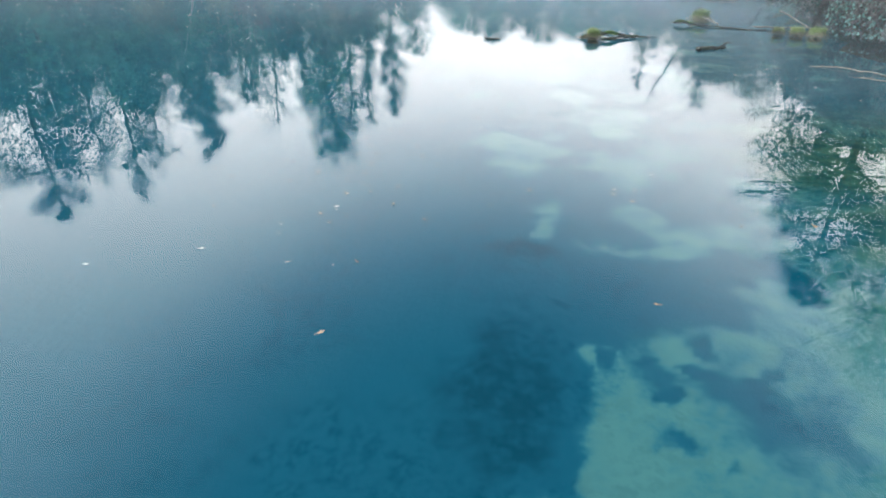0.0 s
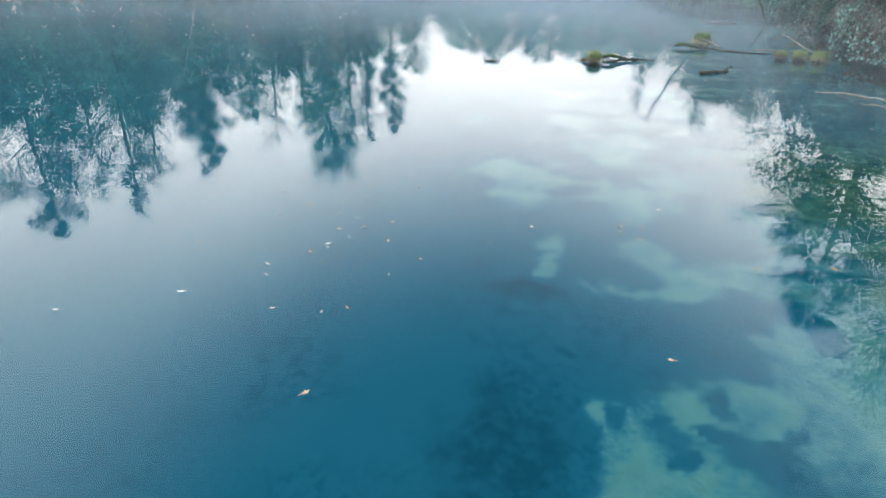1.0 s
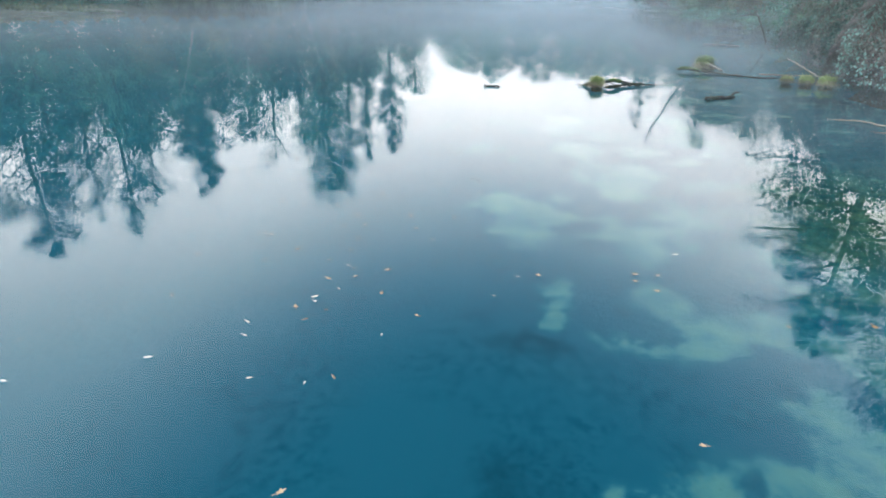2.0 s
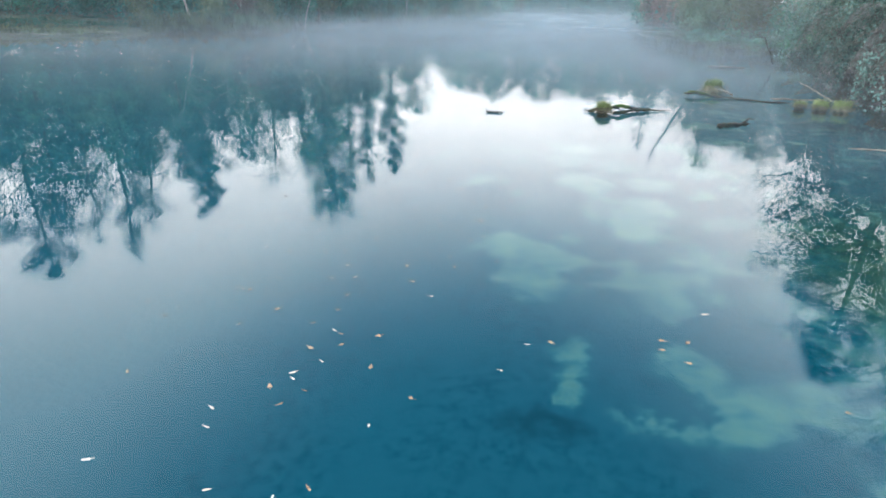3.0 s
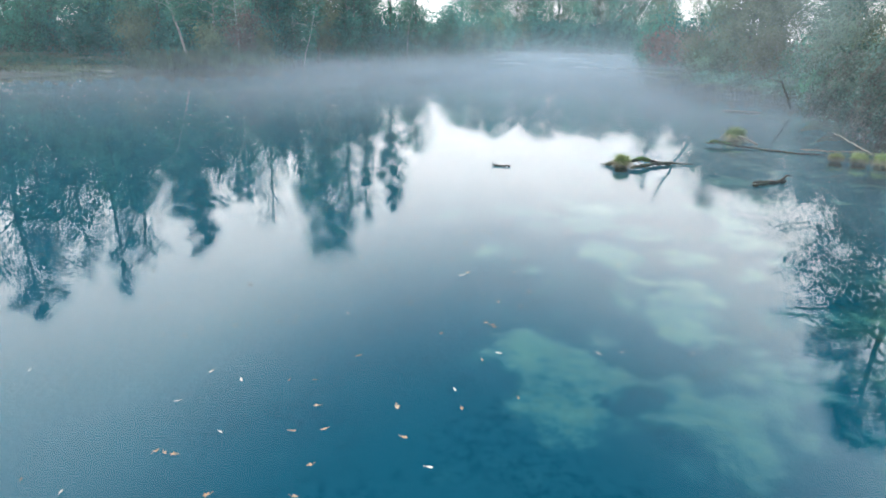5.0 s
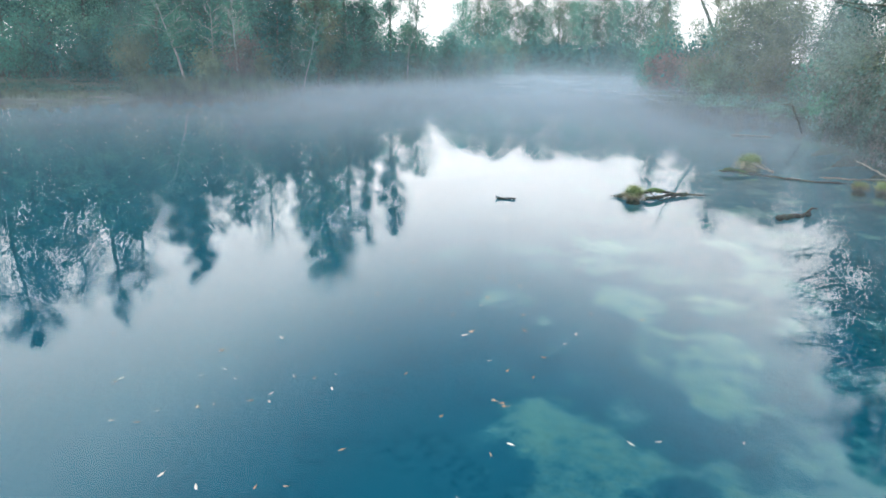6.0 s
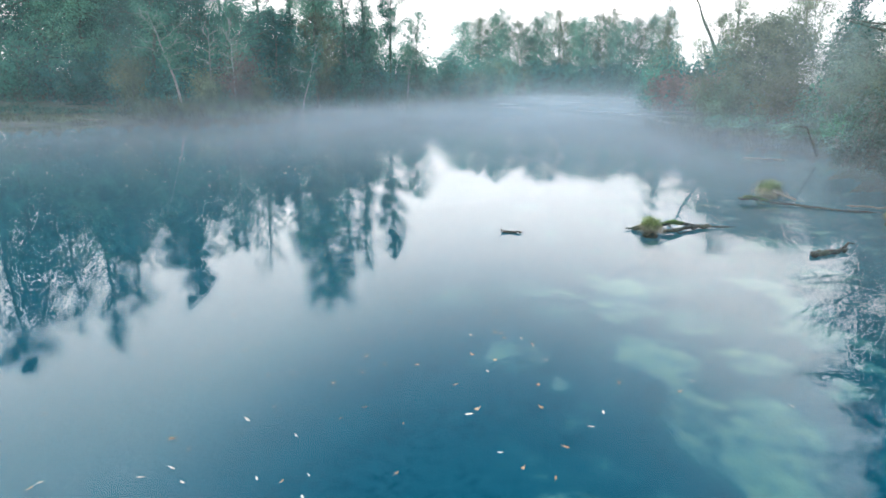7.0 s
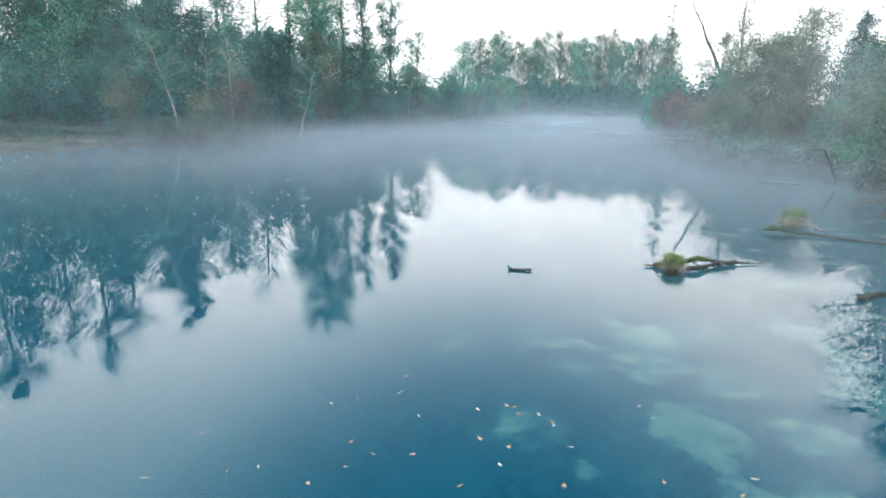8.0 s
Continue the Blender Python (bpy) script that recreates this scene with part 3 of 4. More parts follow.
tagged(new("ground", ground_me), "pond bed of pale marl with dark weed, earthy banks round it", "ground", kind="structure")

wx, wy = np.linspace(-60, 60, 13), np.linspace(-60, 160, 23)
WX, WY = np.meshgrid(wx, wy)
wi = (np.arange(22)[:, None] * 13 + np.arange(12)[None]).ravel()
tagged(new("water", mesh_of("water", np.column_stack((WX.ravel(), WY.ravel(), WX.ravel() * 0)), np.column_stack((wi, wi + 1, wi + 14, wi + 13)), WATER)),
       "still clear blue pond water mirroring sky and trees", "water", kind="structure")

# ---- trees on the far-left bank ----
IVY_LABEL = "tall thin autumn tree with ivy-wrapped trunk on the bank"
tree("tree", -50, 62, 26.5, 6.5, "tall broad green tree with dense crown on the bank", LEAF_DARK, BARK_DARK, 0.12, "round", 34, 0.4, count=15000, size=0.32, seed=1)
tree("tree", -46.2, 67, 21.5, 3.6, "tall airy autumn tree with thinning leaves", LEAF_PALE, BARK, 0.25, "column", 24, 0.7, count=3600, size=0.25, empty=0.25, seed=2)
tree("tree", -42.6, 66, 24, 4.2, "tall airy autumn tree with thinning leaves", LEAF_GREEN, BARK_DARK, 0.2, "column", 28, 0.75, count=6000, size=0.25, empty=0.15, seed=3)
tree("tree", -39.4, 68, 20.5, 3.6, "tall airy autumn tree with thinning leaves", LEAF_PALE, BARK_DARK, 0.25, "column", 26, 0.7, count=4600, size=0.25, empty=0.2, seed=4)
tree("tree", -33.4, 70, 20, 3.2, "dense dark green tree with rounded crown", LEAF_DARK, BARK_DARK, 0.1, "column", 34, 0.4, count=11000, size=0.3, seed=5)
tree("tree", -27.6, 75, 17.5, 3.0, "slender nearly bare tree with fine twigs", LEAF_PALE, BARK_DARK, 0.3, "vase", 26, 0.9, count=1100, size=0.2, empty=0.3, seed=6)
tree("tree", -30.6, 73, 13.8, 3.4, "olive green bank tree", LEAF_GREEN, BARK, 0.1, "round", 24, 0.5, count=5200, seed=7)
tree("tree", -20.9, 74, 21.5, 3.5, "tall dense pale green tree with blunt crown", LEAF_PALE, BARK_DARK, 0.3, "blunt", 50, 0.5, count=15000, size=0.25, ivy=0.9, seed=8)
tree("tree", -24.3, 76, 16.5, 2.2, IVY_LABEL, LEAF_GREEN, BARK_DARK, 0.45, "vase", 20, 0.9, count=1300, size=0.22, empty=0.3, ivy=0.8, seed=9)
tree("tree", -16.8, 79, 18, 2.6, IVY_LABEL, LEAF_PALE, BARK_DARK, 0.4, "column", 22, 0.8, count=2600, size=0.22, empty=0.2, ivy=0.9, seed=10)
tree("tree", -14.2, 80, 17.6, 2.0, IVY_LABEL, LEAF_GREEN, BARK_DARK, 0.45, "column", 26, 0.9, thick=0.14, count=5200, size=0.22, empty=0.1, ivy=0.5, seed=11)
tree("tree", -18.6, 77, 16, 2.0, IVY_LABEL, LEAF_PALE, BARK_DARK, 0.5, "vase", 18, 0.9, count=800, size=0.2, empty=0.3, ivy=1.0, seed=12)
tree("tree", -11.6, 86, 11.4, 2.7, "small rounded tree with thin foliage", LEAF_PALE, BARK, 0.3, "round", 22, 0.6, count=3000, size=0.24, seed=13)
tree("tree", -54, 58, 15, 5, "broad green tree with dense crown", LEAF_DARK, BARK_DARK, 0.1, "round", 28, 0.4, count=9000, size=0.3, seed=14)
tree("tree", -45.5, 60, 14.5, 4.4, "leafy olive green tree leaning over the bank", LEAF_GREEN, BARK_DARK, 0.08, "round", 28, 0.4, count=9000, size=0.28, seed=15)
tree("tree", -38.5, 61, 13, 4.0, "leafy green tree with yellowing patches", LEAF_PALE, BARK_DARK, 0.15, "round", 26, 0.5, count=6000, size=0.27, seed=16)
tree("tree", -37.5, 64, 14, 3.7, "leafy grey-green bank tree", LEAF_GREEN, BARK, 0.1, "round", 28, 0.5, count=8500, size=0.27, seed=17)
tree("tree", -31.8, 61.5, 13.4, 3.9, "leafy olive green bank tree", LEAF_GREEN, BARK, 0.15, "round", 28, 0.5, count=8200, size=0.25, seed=18)
tree("tree", -26.3, 64, 12.3, 3.7, "grey-green willow with fine foliage", LEAF_GREEN, BARK, 0.1, "round", 26, 0.6, count=6500, size=0.24, seed=19)
tree("tree", -23.5, 69, 9.2, 3.1, "leafy green bank tree with dense twigs", LEAF_DARK, BARK, 0.1, "round", 24, 0.5, count=6000, size=0.26, seed=20)
tree("tree", -20.0, 71.5, 9.5, 2.9, "leafy yellow-green bank tree", LEAF_OCHRE, BARK, 0.1, "round", 22, 0.5, count=4200, size=0.25, seed=21)
tree("tree", -16.8, 75.5, 8.8, 2.8, "leafy green bank tree with dense twigs", LEAF_GREEN, BARK, 0.1, "round", 22, 0.5, count=4200, size=0.26, seed=22)
tree("birch_tree", -26.9, 56.6, 7.8, 2.2, "leaning white-barked birch with sparse leaves", LEAF_PALE, BARK_PALE, 0.4, "column", 16, 0.5, (-2.6, 0.6), 0.1, 1800, 0.2, 1.0, 0.3, seed=23)
tree("birch_tree", -22.6, 57.5, 7, 1.4, "thin pale-barked young birch", LEAF_PALE, BARK_PALE, 0.4, "column", 12, 0.6, (0.1, 0), 0.055, 600, 0.18, 1.0, 0.3, seed=24)
tree("birch_tree", -19.6, 64.5, 8, 1.6, "slanting pale-barked young birch", LEAF_GREEN, BARK_PALE, 0.4, "column", 12, 0.6, (1.6, 0), 0.06, 900, 0.2, 1.0, 0.3, seed=25)
for k, (x, y, h, lean) in enumerate(((-25.0, 57.8, 6.5, 0.2), (-12.6, 84.0, 8.0, 0.9), (-17.2, 74.6, 7.0, -0.6), (-23.6, 60.5, 6.0, -0.4))):
    tree("birch_tree", x, y, h, 1.3, "thin pale-barked young birch", LEAF_PALE, BARK_PALE, 0.45, "column", 10, 0.6, (lean, 0), 0.055, 350, 0.18, 1.0, 0.3, seed=230 + k)
for k, (x, y, h) in enumerate(((-57, 66, 14.5), (-51, 71, 13), (-45, 74, 11.5), (-39, 75, 9.5))):
    tree("tree", x, y, h, 5, "woodland tree with dense green crown", LEAF_DARK, BARK_DARK, 0.12, "round", 30, 0.45, count=5500, size=0.38, seed=240 + k, group="woodland trees")
for k in range(9):
    # the wood behind closes the view
    tree("tree", -60 + 5.2 * k, 84 + 3 * (k % 3), (12 if k < 4 else 8.5) + 0.7 * ((k * 5) % 4), 4.4, "woodland tree with dense green crown", (LEAF_GREEN, LEAF_DARK, LEAF_PALE)[k % 3], BARK_DARK, 0.12,
         "round", 26, 0.5, count=5200, size=0.36, seed=200 + k, group="woodland trees")

# ---- shrubs and reeds along the far-left bank ----
for k, (x, y, h, r, lf, lab, n) in enumerate((
        (-45, 53.5, 4.0, 3.2, LEAF_DARK, "grey-green shrub at the water's edge", 3400), (-40, 55, 4.6, 3.0, LEAF_GREEN, "grey-green shrub at the water's edge", 3200),
        (-35.5, 56, 3.4, 2.6, LEAF_DARK, "dark green shrub at the water's edge", 2800), (-30.6, 55.5, 4.4, 2.0, LEAF_OCHRE, "yellow-brown autumn shrub on the bank", 2200),
        (-25, 57.5, 3.0, 2.2, LEAF_OCHRE, "yellow-brown autumn shrub on the bank", 1700), (-22.6, 58.2, 5.0, 2.3, LEAF_RED, "reddish-brown autumn shrub on the bank", 2200),
        (-21.6, 60, 3.4, 1.6, LEAF_OCHRE, "yellow-brown autumn shrub on the bank", 1300), (-20.9, 68, 5.0, 2.4, LEAF_GREEN, "green shrub at the water's edge", 2600),
        (-17.5, 74, 4.6, 2.4, LEAF_GREEN, "green shrub at the water's edge", 2600), (-14.2, 80, 5.2, 2.6, LEAF_DARK, "green shrub at the water's edge", 2600),
        (-11.2, 86, 5.8, 2.8, LEAF_PALE, "grey-green shrub at the water's edge", 2400), (-8.6, 92, 6.2, 2.8, LEAF_GREEN, "grey-green shrub at the water's edge", 2400),
        (-5.5, 97, 4.6, 2.6, LEAF_OCHRE, "yellow-brown autumn shrub on the bank", 1800), (-3.6, 103, 5.0, 2.6, LEAF_GREEN, "green shrub at the water's edge", 2000),
        (-8.5, 99, 8.0, 3.4, LEAF_GREEN, "tall green shrub on the bank", 3000), (-13.5, 88, 7.4, 3.0, LEAF_GREEN, "tall green shrub on the bank", 3000),
        (-28.5, 61, 5.5, 2.8, LEAF_GREEN, "green shrub below the birches", 3000), (-48, 50, 2.4, 2.0, LEAF_DARK, "low dark green shrub at the water's edge", 1600))):
    shrub("shrub", x, y, h, r, lab, lf, BARK, 11, n, 0.22, 0.08, seed=k + 1)


def reed_bed(x0, y0, x1, y1, depth, n, height, seed, label):
    rng = np.random.default_rng(seed)
    t = rng.uniform(0, 1, n)
    x = x0 + (x1 - x0) * t + rng.normal(size=n) * depth
    y = y0 + (y1 - y0) * t + rng.normal(size=n) * depth
    z = np.maximum(ground_height(x, y), -0.1)
    tagged(new("reeds", mesh_of("reeds", *blades(rng, np.column_stack((x, y, z)), height, 0.05, height * 0.45), REED)), label, "reeds", kind="stuff")


reed_bed(-28, 51.8, -20.8, 57, 0.55, 2600, 1.5, 1, "straw-coloured reeds and sedge along the bank")
reed_bed(-20.8, 57, -21.2, 66, 0.4, 900, 1.1, 2, "straw-coloured reeds along the bank")
reed_bed(-16, 77.8, -3, 101, 0.7, 2600, 2.0, 3, "straw-coloured reeds along the far bank")
reed_bed(-45, 38, -29, 48.5, 0.7, 1500, 0.45, 4, "low green sedge on the muddy bank")
reed_bed(11.7, 44.9, 14.3, 41.0, 0.5, 3200, 0.7, 6, "green sedge at the water's edge")
reed_bed(14.2, 41.2, 15.6, 37.4, 0.45, 2600, 0.6, 7, "green sedge at the water's edge")
reed_bed(11.6, 46, 12.4, 60, 0.6, 1800, 1.0, 5, "green sedge at the foot of the shrubs")


def undergrowth(line, depth, height, n, size, leaf, seed, label):
    """A continuous tangle of low growth along a line on the bank, uneven on top."""
    rng = np.random.default_rng(seed)
    line = np.array(line, float)
    seg = np.hypot(*np.diff(line, axis=0).T)
    at = np.concatenate(([0], np.cumsum(seg)))
    d = rng.uniform(0, at[-1], n)
    x = np.interp(d, at, line[:, 0]) + rng.normal(size=n) * depth
    y = np.interp(d, at, line[:, 1]) + rng.normal(size=n) * depth
    top = height * (0.62 + 0.25 * np.sin(d * 0.9 + seed) + 0.2 * np.sin(d * 2.3 + 2 * seed) + 0.12 * np.sin(d * 5.1))
    z = np.maximum(ground_height(x, y), 0) + np.maximum(0.5 * height, top) * rng.uniform(0, 1, n) ** 0.7
    tagged(new("undergrowth", mesh_of("undergrowth", *leaves(rng, np.column_stack((x, y, z)), size, size * 0.6, 0.0, True), leaf)), label, "undergrowth", kind="stuff")


undergrowth([(-70, 52), (-50, 55), (-36, 59), (-29, 60), (-24, 63), (-23.5, 70), (-18, 80), (-11, 92), (-6, 102)], 1.3, 4.6, 34000, 0.3, LEAF_DARK, 1, "dark tangled undergrowth under the bank trees")
undergrowth([(-75, 60), (-50, 66), (-36, 72), (-28, 80), (-20, 92), (-12, 105), (0, 150), (8, 154), (30, 154), (42, 148)], 1.6, 6.5, 40000, 0.45, LEAF_GREEN, 2, "dark tangled undergrowth under the woodland")
undergrowth([(-8, 144.5), (4, 145), (26, 145), (30, 128), (24, 108), (19.5, 90), (16.5, 76), (16, 62)], 1.2, 4.6, 28000, 0.38, LEAF_DARK, 3, "dark undergrowth along the far bank")
undergrowth([(16.5, 62), (15.4, 52), (16.5, 45), (19, 41), (20, 36), (17, 32), (17, 24), (16, 12), (16, 0)], 0.9, 2.8, 16000, 0.2, LEAF_GREEN, 4, "tangled undergrowth along the bank")
undergrowth([(-56, 40), (-46, 43), (-40, 44.5), (-34.5, 47), (-31, 50.5), (-27, 53.5)], 0.8, 0.8, 9000, 0.13, LEAF_DARK, 5, "low dark growth on the muddy bank")
undergrowth([(12.6, 47), (12.6, 45), (14.4, 42.6), (16, 39.5), (16.5, 37)], 0.5, 1.3, 5000, 0.16, LEAF_PALE, 6, "low pale growth along the bank")
undergrowth([(-14, 140), (-8, 147), (10, 147.5), (28, 147), (33, 138)], 0.9, 5.5, 16000, 0.6, LEAF_GREEN, 8, "dark undergrowth along the far bank")

undergrowth([(-24.5, 64), (-23.2, 70), (-19.2, 77), (-15, 83), (-10, 92)], 0.6, 3.0, 11000, 0.28, LEAF_GREEN, 7, "green growth at the water's edge")

# ---- trees at the far end ----
for k in range(16):
    x = -10 + 2.8 * k + 0.8 * ((k * 7) % 3 - 1)
    tree("tree", x, 146 + 3.5 * ((k * 7) % 3), 14.9 + 1.5 * ((k * 5) % 4) * 0.6, 4.5, "distant grey-green alder with thin autumn crown", (LEAF_PALE, LEAF_OCHRE, LEAF_OCHRE)[k % 3], BARK_DARK,
         0.16, "round", 28, 0.6, count=4800, size=0.36, spread=1.5, seed=40 + k, group="far trees")
for k in range(8):
    x = -3 + 4.0 * k
    shrub("shrub", x, 144 + (k % 2) * 2, 6.6 + 1.6 * ((k * 3) % 3), 3.6, "dark green bush at the far end of the pond", LEAF_DARK, BARK_DARK, 10, 2600, 0.45, seed=60 + k, group="far bushes")
for k in range(6):
    # the bank between the far end and the near trees on the left
    shrub("shrub", -4.5 + 1.4 * k, 107 + 6.5 * k, 5.0 + (k % 3), 3.2, "grey-green bush on the far bank", (LEAF_GREEN, LEAF_OCHRE, LEAF_PALE)[k % 3], BARK, 10, 1500, 0.36, seed=80 + k, group="far bushes")

# ---- trees and shrubs on the right-hand bank ----
tree("larch_tree", 16.0, 75, 12.6, 2.1, "slim half-bare larch against the sky", LEAF_OCHRE, BARK, 0.3, "cone", 24, 0.25, thick=0.07, count=1500, size=0.2, empty=0.2, seed=101, group="right bank trees")
tree("dead_tree", 22.3, 73, 12.6, 1.2, "bare dead trunk leaning over the bank", LEAF_OCHRE, BARK_DARK, 0.7, "vase", 5, 0.9, (-5.6, 0), 0.25, 0, seed=102, group="right bank trees")
tree("tree", 22.0, 75, 13.2, 2.8, "airy autumn tree with sparse brownish leaves", LEAF_OCHRE, BARK, 0.2, "column", 28, 0.8, count=2600, size=0.22, empty=0.2, seed=103, group="right bank trees")
tree("tree", 19.3, 70, 8.5, 2.6, "rounded olive green bank tree", LEAF_OCHRE, BARK, 0.1, "round", 22, 0.5, count=4000, size=0.25, seed=104, group="right bank trees")
tree("tree", 16.0, 50, 6.3, 3.0, "leafy olive willow hanging over the water", LEAF_OCHRE, BARK_DARK, 0.06, "round", 32, 0.4, count=9000, size=0.2, seed=105, group="right bank trees")
tree("tree", 18.4, 55, 6.9, 3.0, "leafy olive green bank tree", LEAF_OCHRE, BARK_DARK, 0.1, "round", 28, 0.5, count=7000, size=0.22, seed=106, group="right bank trees")
tree("tree", 21.4, 49, 5.6, 2.6, "leafy yellow-green bank tree", LEAF_OLIVE, BARK, 0.15, "round", 28, 0.5, count=7000, size=0.22, seed=107, group="right bank trees")
tree("fir_tree", 25.5, 58, 8.8, 2.6, "dark green conifer behind the shrubs", LEAF_DARK, BARK_DARK, 0.05, "cone", 60, -0.05, count=8000, size=0.22, seed=108, group="right bank trees")
tree("tree", 22.5, 61, 9.2, 2.8, "airy tree with pale brownish autumn leaves", LEAF_OCHRE, BARK, 0.3, "round", 26, 0.7, count=3600, size=0.22, seed=109, group="right bank trees")
tree("tree", 29.5, 57, 11, 3.6, "airy tree with pale autumn leaves", LEAF_OLIVE, BARK, 0.25, "round", 28, 0.7, count=5200, size=0.24, seed=110, group="right bank trees")
tree("tree", 24.6, 44, 8.6, 3.4, "leafy green tree behind the brambles", LEAF_OLIVE, BARK, 0.1, "round", 28, 0.5, count=7500, size=0.2, seed=111, group="right bank trees")
tree("tree", 20.8, 37.5, 5.6, 2.6, "leafy grey-green tree behind the brambles", LEAF_DARK, BARK, 0.1, "round", 26, 0.5, count=7000, size=0.17, seed=112, group="right bank trees")
tree("alder_tree", 18.1, 32.0, 14.6, 4.4, "spreading alder with dark leaves hanging over the water", LEAF_DARK, BARK_DARK, 0.3, "dome", 50, 0.15, (-0.3, -0.3), 0.24, 17000, 0.16, 0.5, 0.08, seed=113, group="near bank trees")
tree("alder_tree", 17.5, 21.5, 12.0, 4.6, "spreading alder with dark leaves hanging over the water", LEAF_DARK, BARK_DARK, 0.25, "round", 40, 0.3, (-0.5, 0), 0.22, 13000, 0.16, 0.5, 0.08, seed=114, group="near bank trees")
tree("alder_tree", 16.4, 13.0, 15.0, 4.6, "tall alder with green leaves leaning over the pond", LEAF_PALE, BARK_DARK, 0.5, "round", 36, 0.35, (-1.6, 0.4), 0.22, 10000, 0.16, 0.5, 0.1, seed=115, group="near bank trees")
for k, (x, y, h, r, lf, lab, n) in enumerate((
        (13.8, 64, 3.6, 2.6, LEAF_RED, "red-leaved autumn shrub on the bank", 2000), (14.6, 57, 3.6, 2.8, LEAF_RED, "red-leaved autumn shrub on the bank", 2400),
        (13.4, 52, 3.2, 1.9, LEAF_OCHRE, "brownish autumn shrub at the water's edge", 2000), (13.0, 47, 2.6, 1.9, LEAF_OLIVE, "pale green shrub at the water's edge", 2000),
        (15.2, 44.5, 3.4, 2.2, LEAF_OCHRE, "olive brown shrub at the water's edge", 2600), (17.6, 42, 3.2, 2.2, LEAF_OLIVE, "grey-green shrub at the water's edge", 2600),
        (14.2, 71, 5.4, 2.4, LEAF_GREEN, "green shrub on the bank", 2200), (17.4, 82, 6.4, 2.8, LEAF_OLIVE, "grey-green shrub on the bank", 2000), (20.5, 97, 7.5, 3.0, LEAF_GREEN, "grey-green shrub on the bank", 2000),
        (18.2, 64, 6.0, 2.8, LEAF_GREEN, "green shrub on the bank", 2600), (19.8, 44.5, 4.6, 2.6, LEAF_OLIVE, "olive green shrub on the bank", 2800),
        (24.8, 112, 8.5, 3.4, LEAF_GREEN, "grey-green shrub on the bank", 1800), (18.0, 36.5, 3.4, 2.2, LEAF_OCHRE, "brownish shrub behind the brambles", 2600))):
    shrub("shrub", x, y, h, r, lab, lf, BARK, 12, int(n * 1.4), 0.14 if y < 60 else 0.24, 0.05, seed=k + 120, group="right bank shrubs")


def bramble(x, y, H, R, leaf, label, n, seed, dead=0.0):
    """A mound of arching canes; the leaves lie on its outside like shingles."""
    rng = np.random.default_rng(seed)
    top = tagged(new("bramble_thicket"), label, "bramble", "bramble thickets")
    top.location = (x, y, max(ground_z(x, y), 0.0) - 0.05)
    lines = []
    for i in range(26):
        az = rng.uniform(0, 6.28)
        rr = R * math.sqrt(rng.uniform(0.02, 1))
        q = np.linspace(0, 1, 8)
        reach = R * rng.uniform(0.4, 1.1)
        hh = H * rng.uniform(0.6, 1.08)
        sx, sy = math.cos(az) * rr * 0.3, math.sin(az) * rr * 0.3
        pts = np.column_stack((sx + math.cos(az) * reach * q, sy + math.sin(az) * reach * q, hh * np.sin(q * 2.5) / 0.95 * (1 - 0.25 * q)))
        lines.append((pts, np.full(8, 0.011) * (1.2 - 0.7 * q)))
    for line in lines:
        part("cane", mesh_of("cane", *tubes([line], 4), BARK, True), top)
    az = rng.uniform(0, 2 * np.pi, n)
    u = rng.uniform(0, 1, n)
    lump = 1 + 0.16 * np.sin(az * 3 + seed) + 0.1 * np.sin(az * 7 + 5 * u)
    rad = R * np.sqrt(1 - u ** 2) * lump
    p = np.column_stack((np.cos(az) * rad, np.sin(az) * rad, np.maximum(0.08, H * u * (1 + 0.12 * np.sin(4 * az + 6 * u)))))
    p *= rng.uniform(0.8, 1.06, (n, 1))
    part("foliage", mesh_of("foliage", *leaves(rng, p, 0.1, 0.06, -0.25), leaf), top)
    if dead:
        m = int(n * dead)
        az = rng.uniform(3.0, 5.6, m)
        u = rng.uniform(0, 0.8, m)
        rad = R * 1.02 * np.sqrt(1 - u ** 2)
        p = np.column_stack((np.cos(az) * rad, np.sin(az) * rad, H * u + 0.05))
        part("dead_growth", mesh_of("dead_growth", *leaves(rng, p, 0.3, 0.018, -0.2), TWIG_DEAD), top, "greyish dead stems hanging to the water")
    return top


bramble(13.8, 28.2, 3.1, 2.6, LEAF_BRAMBLE, "blue-green bramble thicket overhanging the water", 11000, 1, 0.25)
bramble(13.2, 24.6, 3.3, 2.5, LEAF_BRAMBLE, "blue-green bramble thicket overhanging the water", 11000, 2, 0.4)
bramble(12.3, 21.4, 2.9, 2.3, LEAF_BRAMBLE, "bramble thicket half dead with greyish stems", 5000, 3, 1.6)
bramble(12.8, 18.4, 2.4, 2.3, LEAF_BRAMBLE, "bramble thicket half dead with greyish stems", 5000, 4, 1.6)
bramble(15.2, 32.2, 2.8, 2.5, LEAF_BRAMBLE, "blue-green bramble thicket on the bank", 5000, 5, 0.5)
bramble(16.4, 26.0, 4.2, 3.2, LEAF_BRAMBLE, "tall bramble thicket on the bank", 5000, 6, 0.6)


# ---- drift wood and tussocks in the water ----
def bent(points, n=14, wob=0.02, seed=0):
    """A smooth line through a few points, slightly gnarled."""
    rng = np.random.default_rng(seed)
    p = np.array(points, float)
    t = np.linspace(0, len(p) - 1, n)
    k = np.arange(len(p))
    out = np.column_stack([np.interp(t, k, p[:, i]) for i in range(3)])
    sm = out.copy()
    sm[1:-1] = (out[:-2] + 2 * out[1:-1] + out[2:]) / 4
    sm[1:-1] += rng.normal(size=(n - 2, 3)) * wob
    return sm


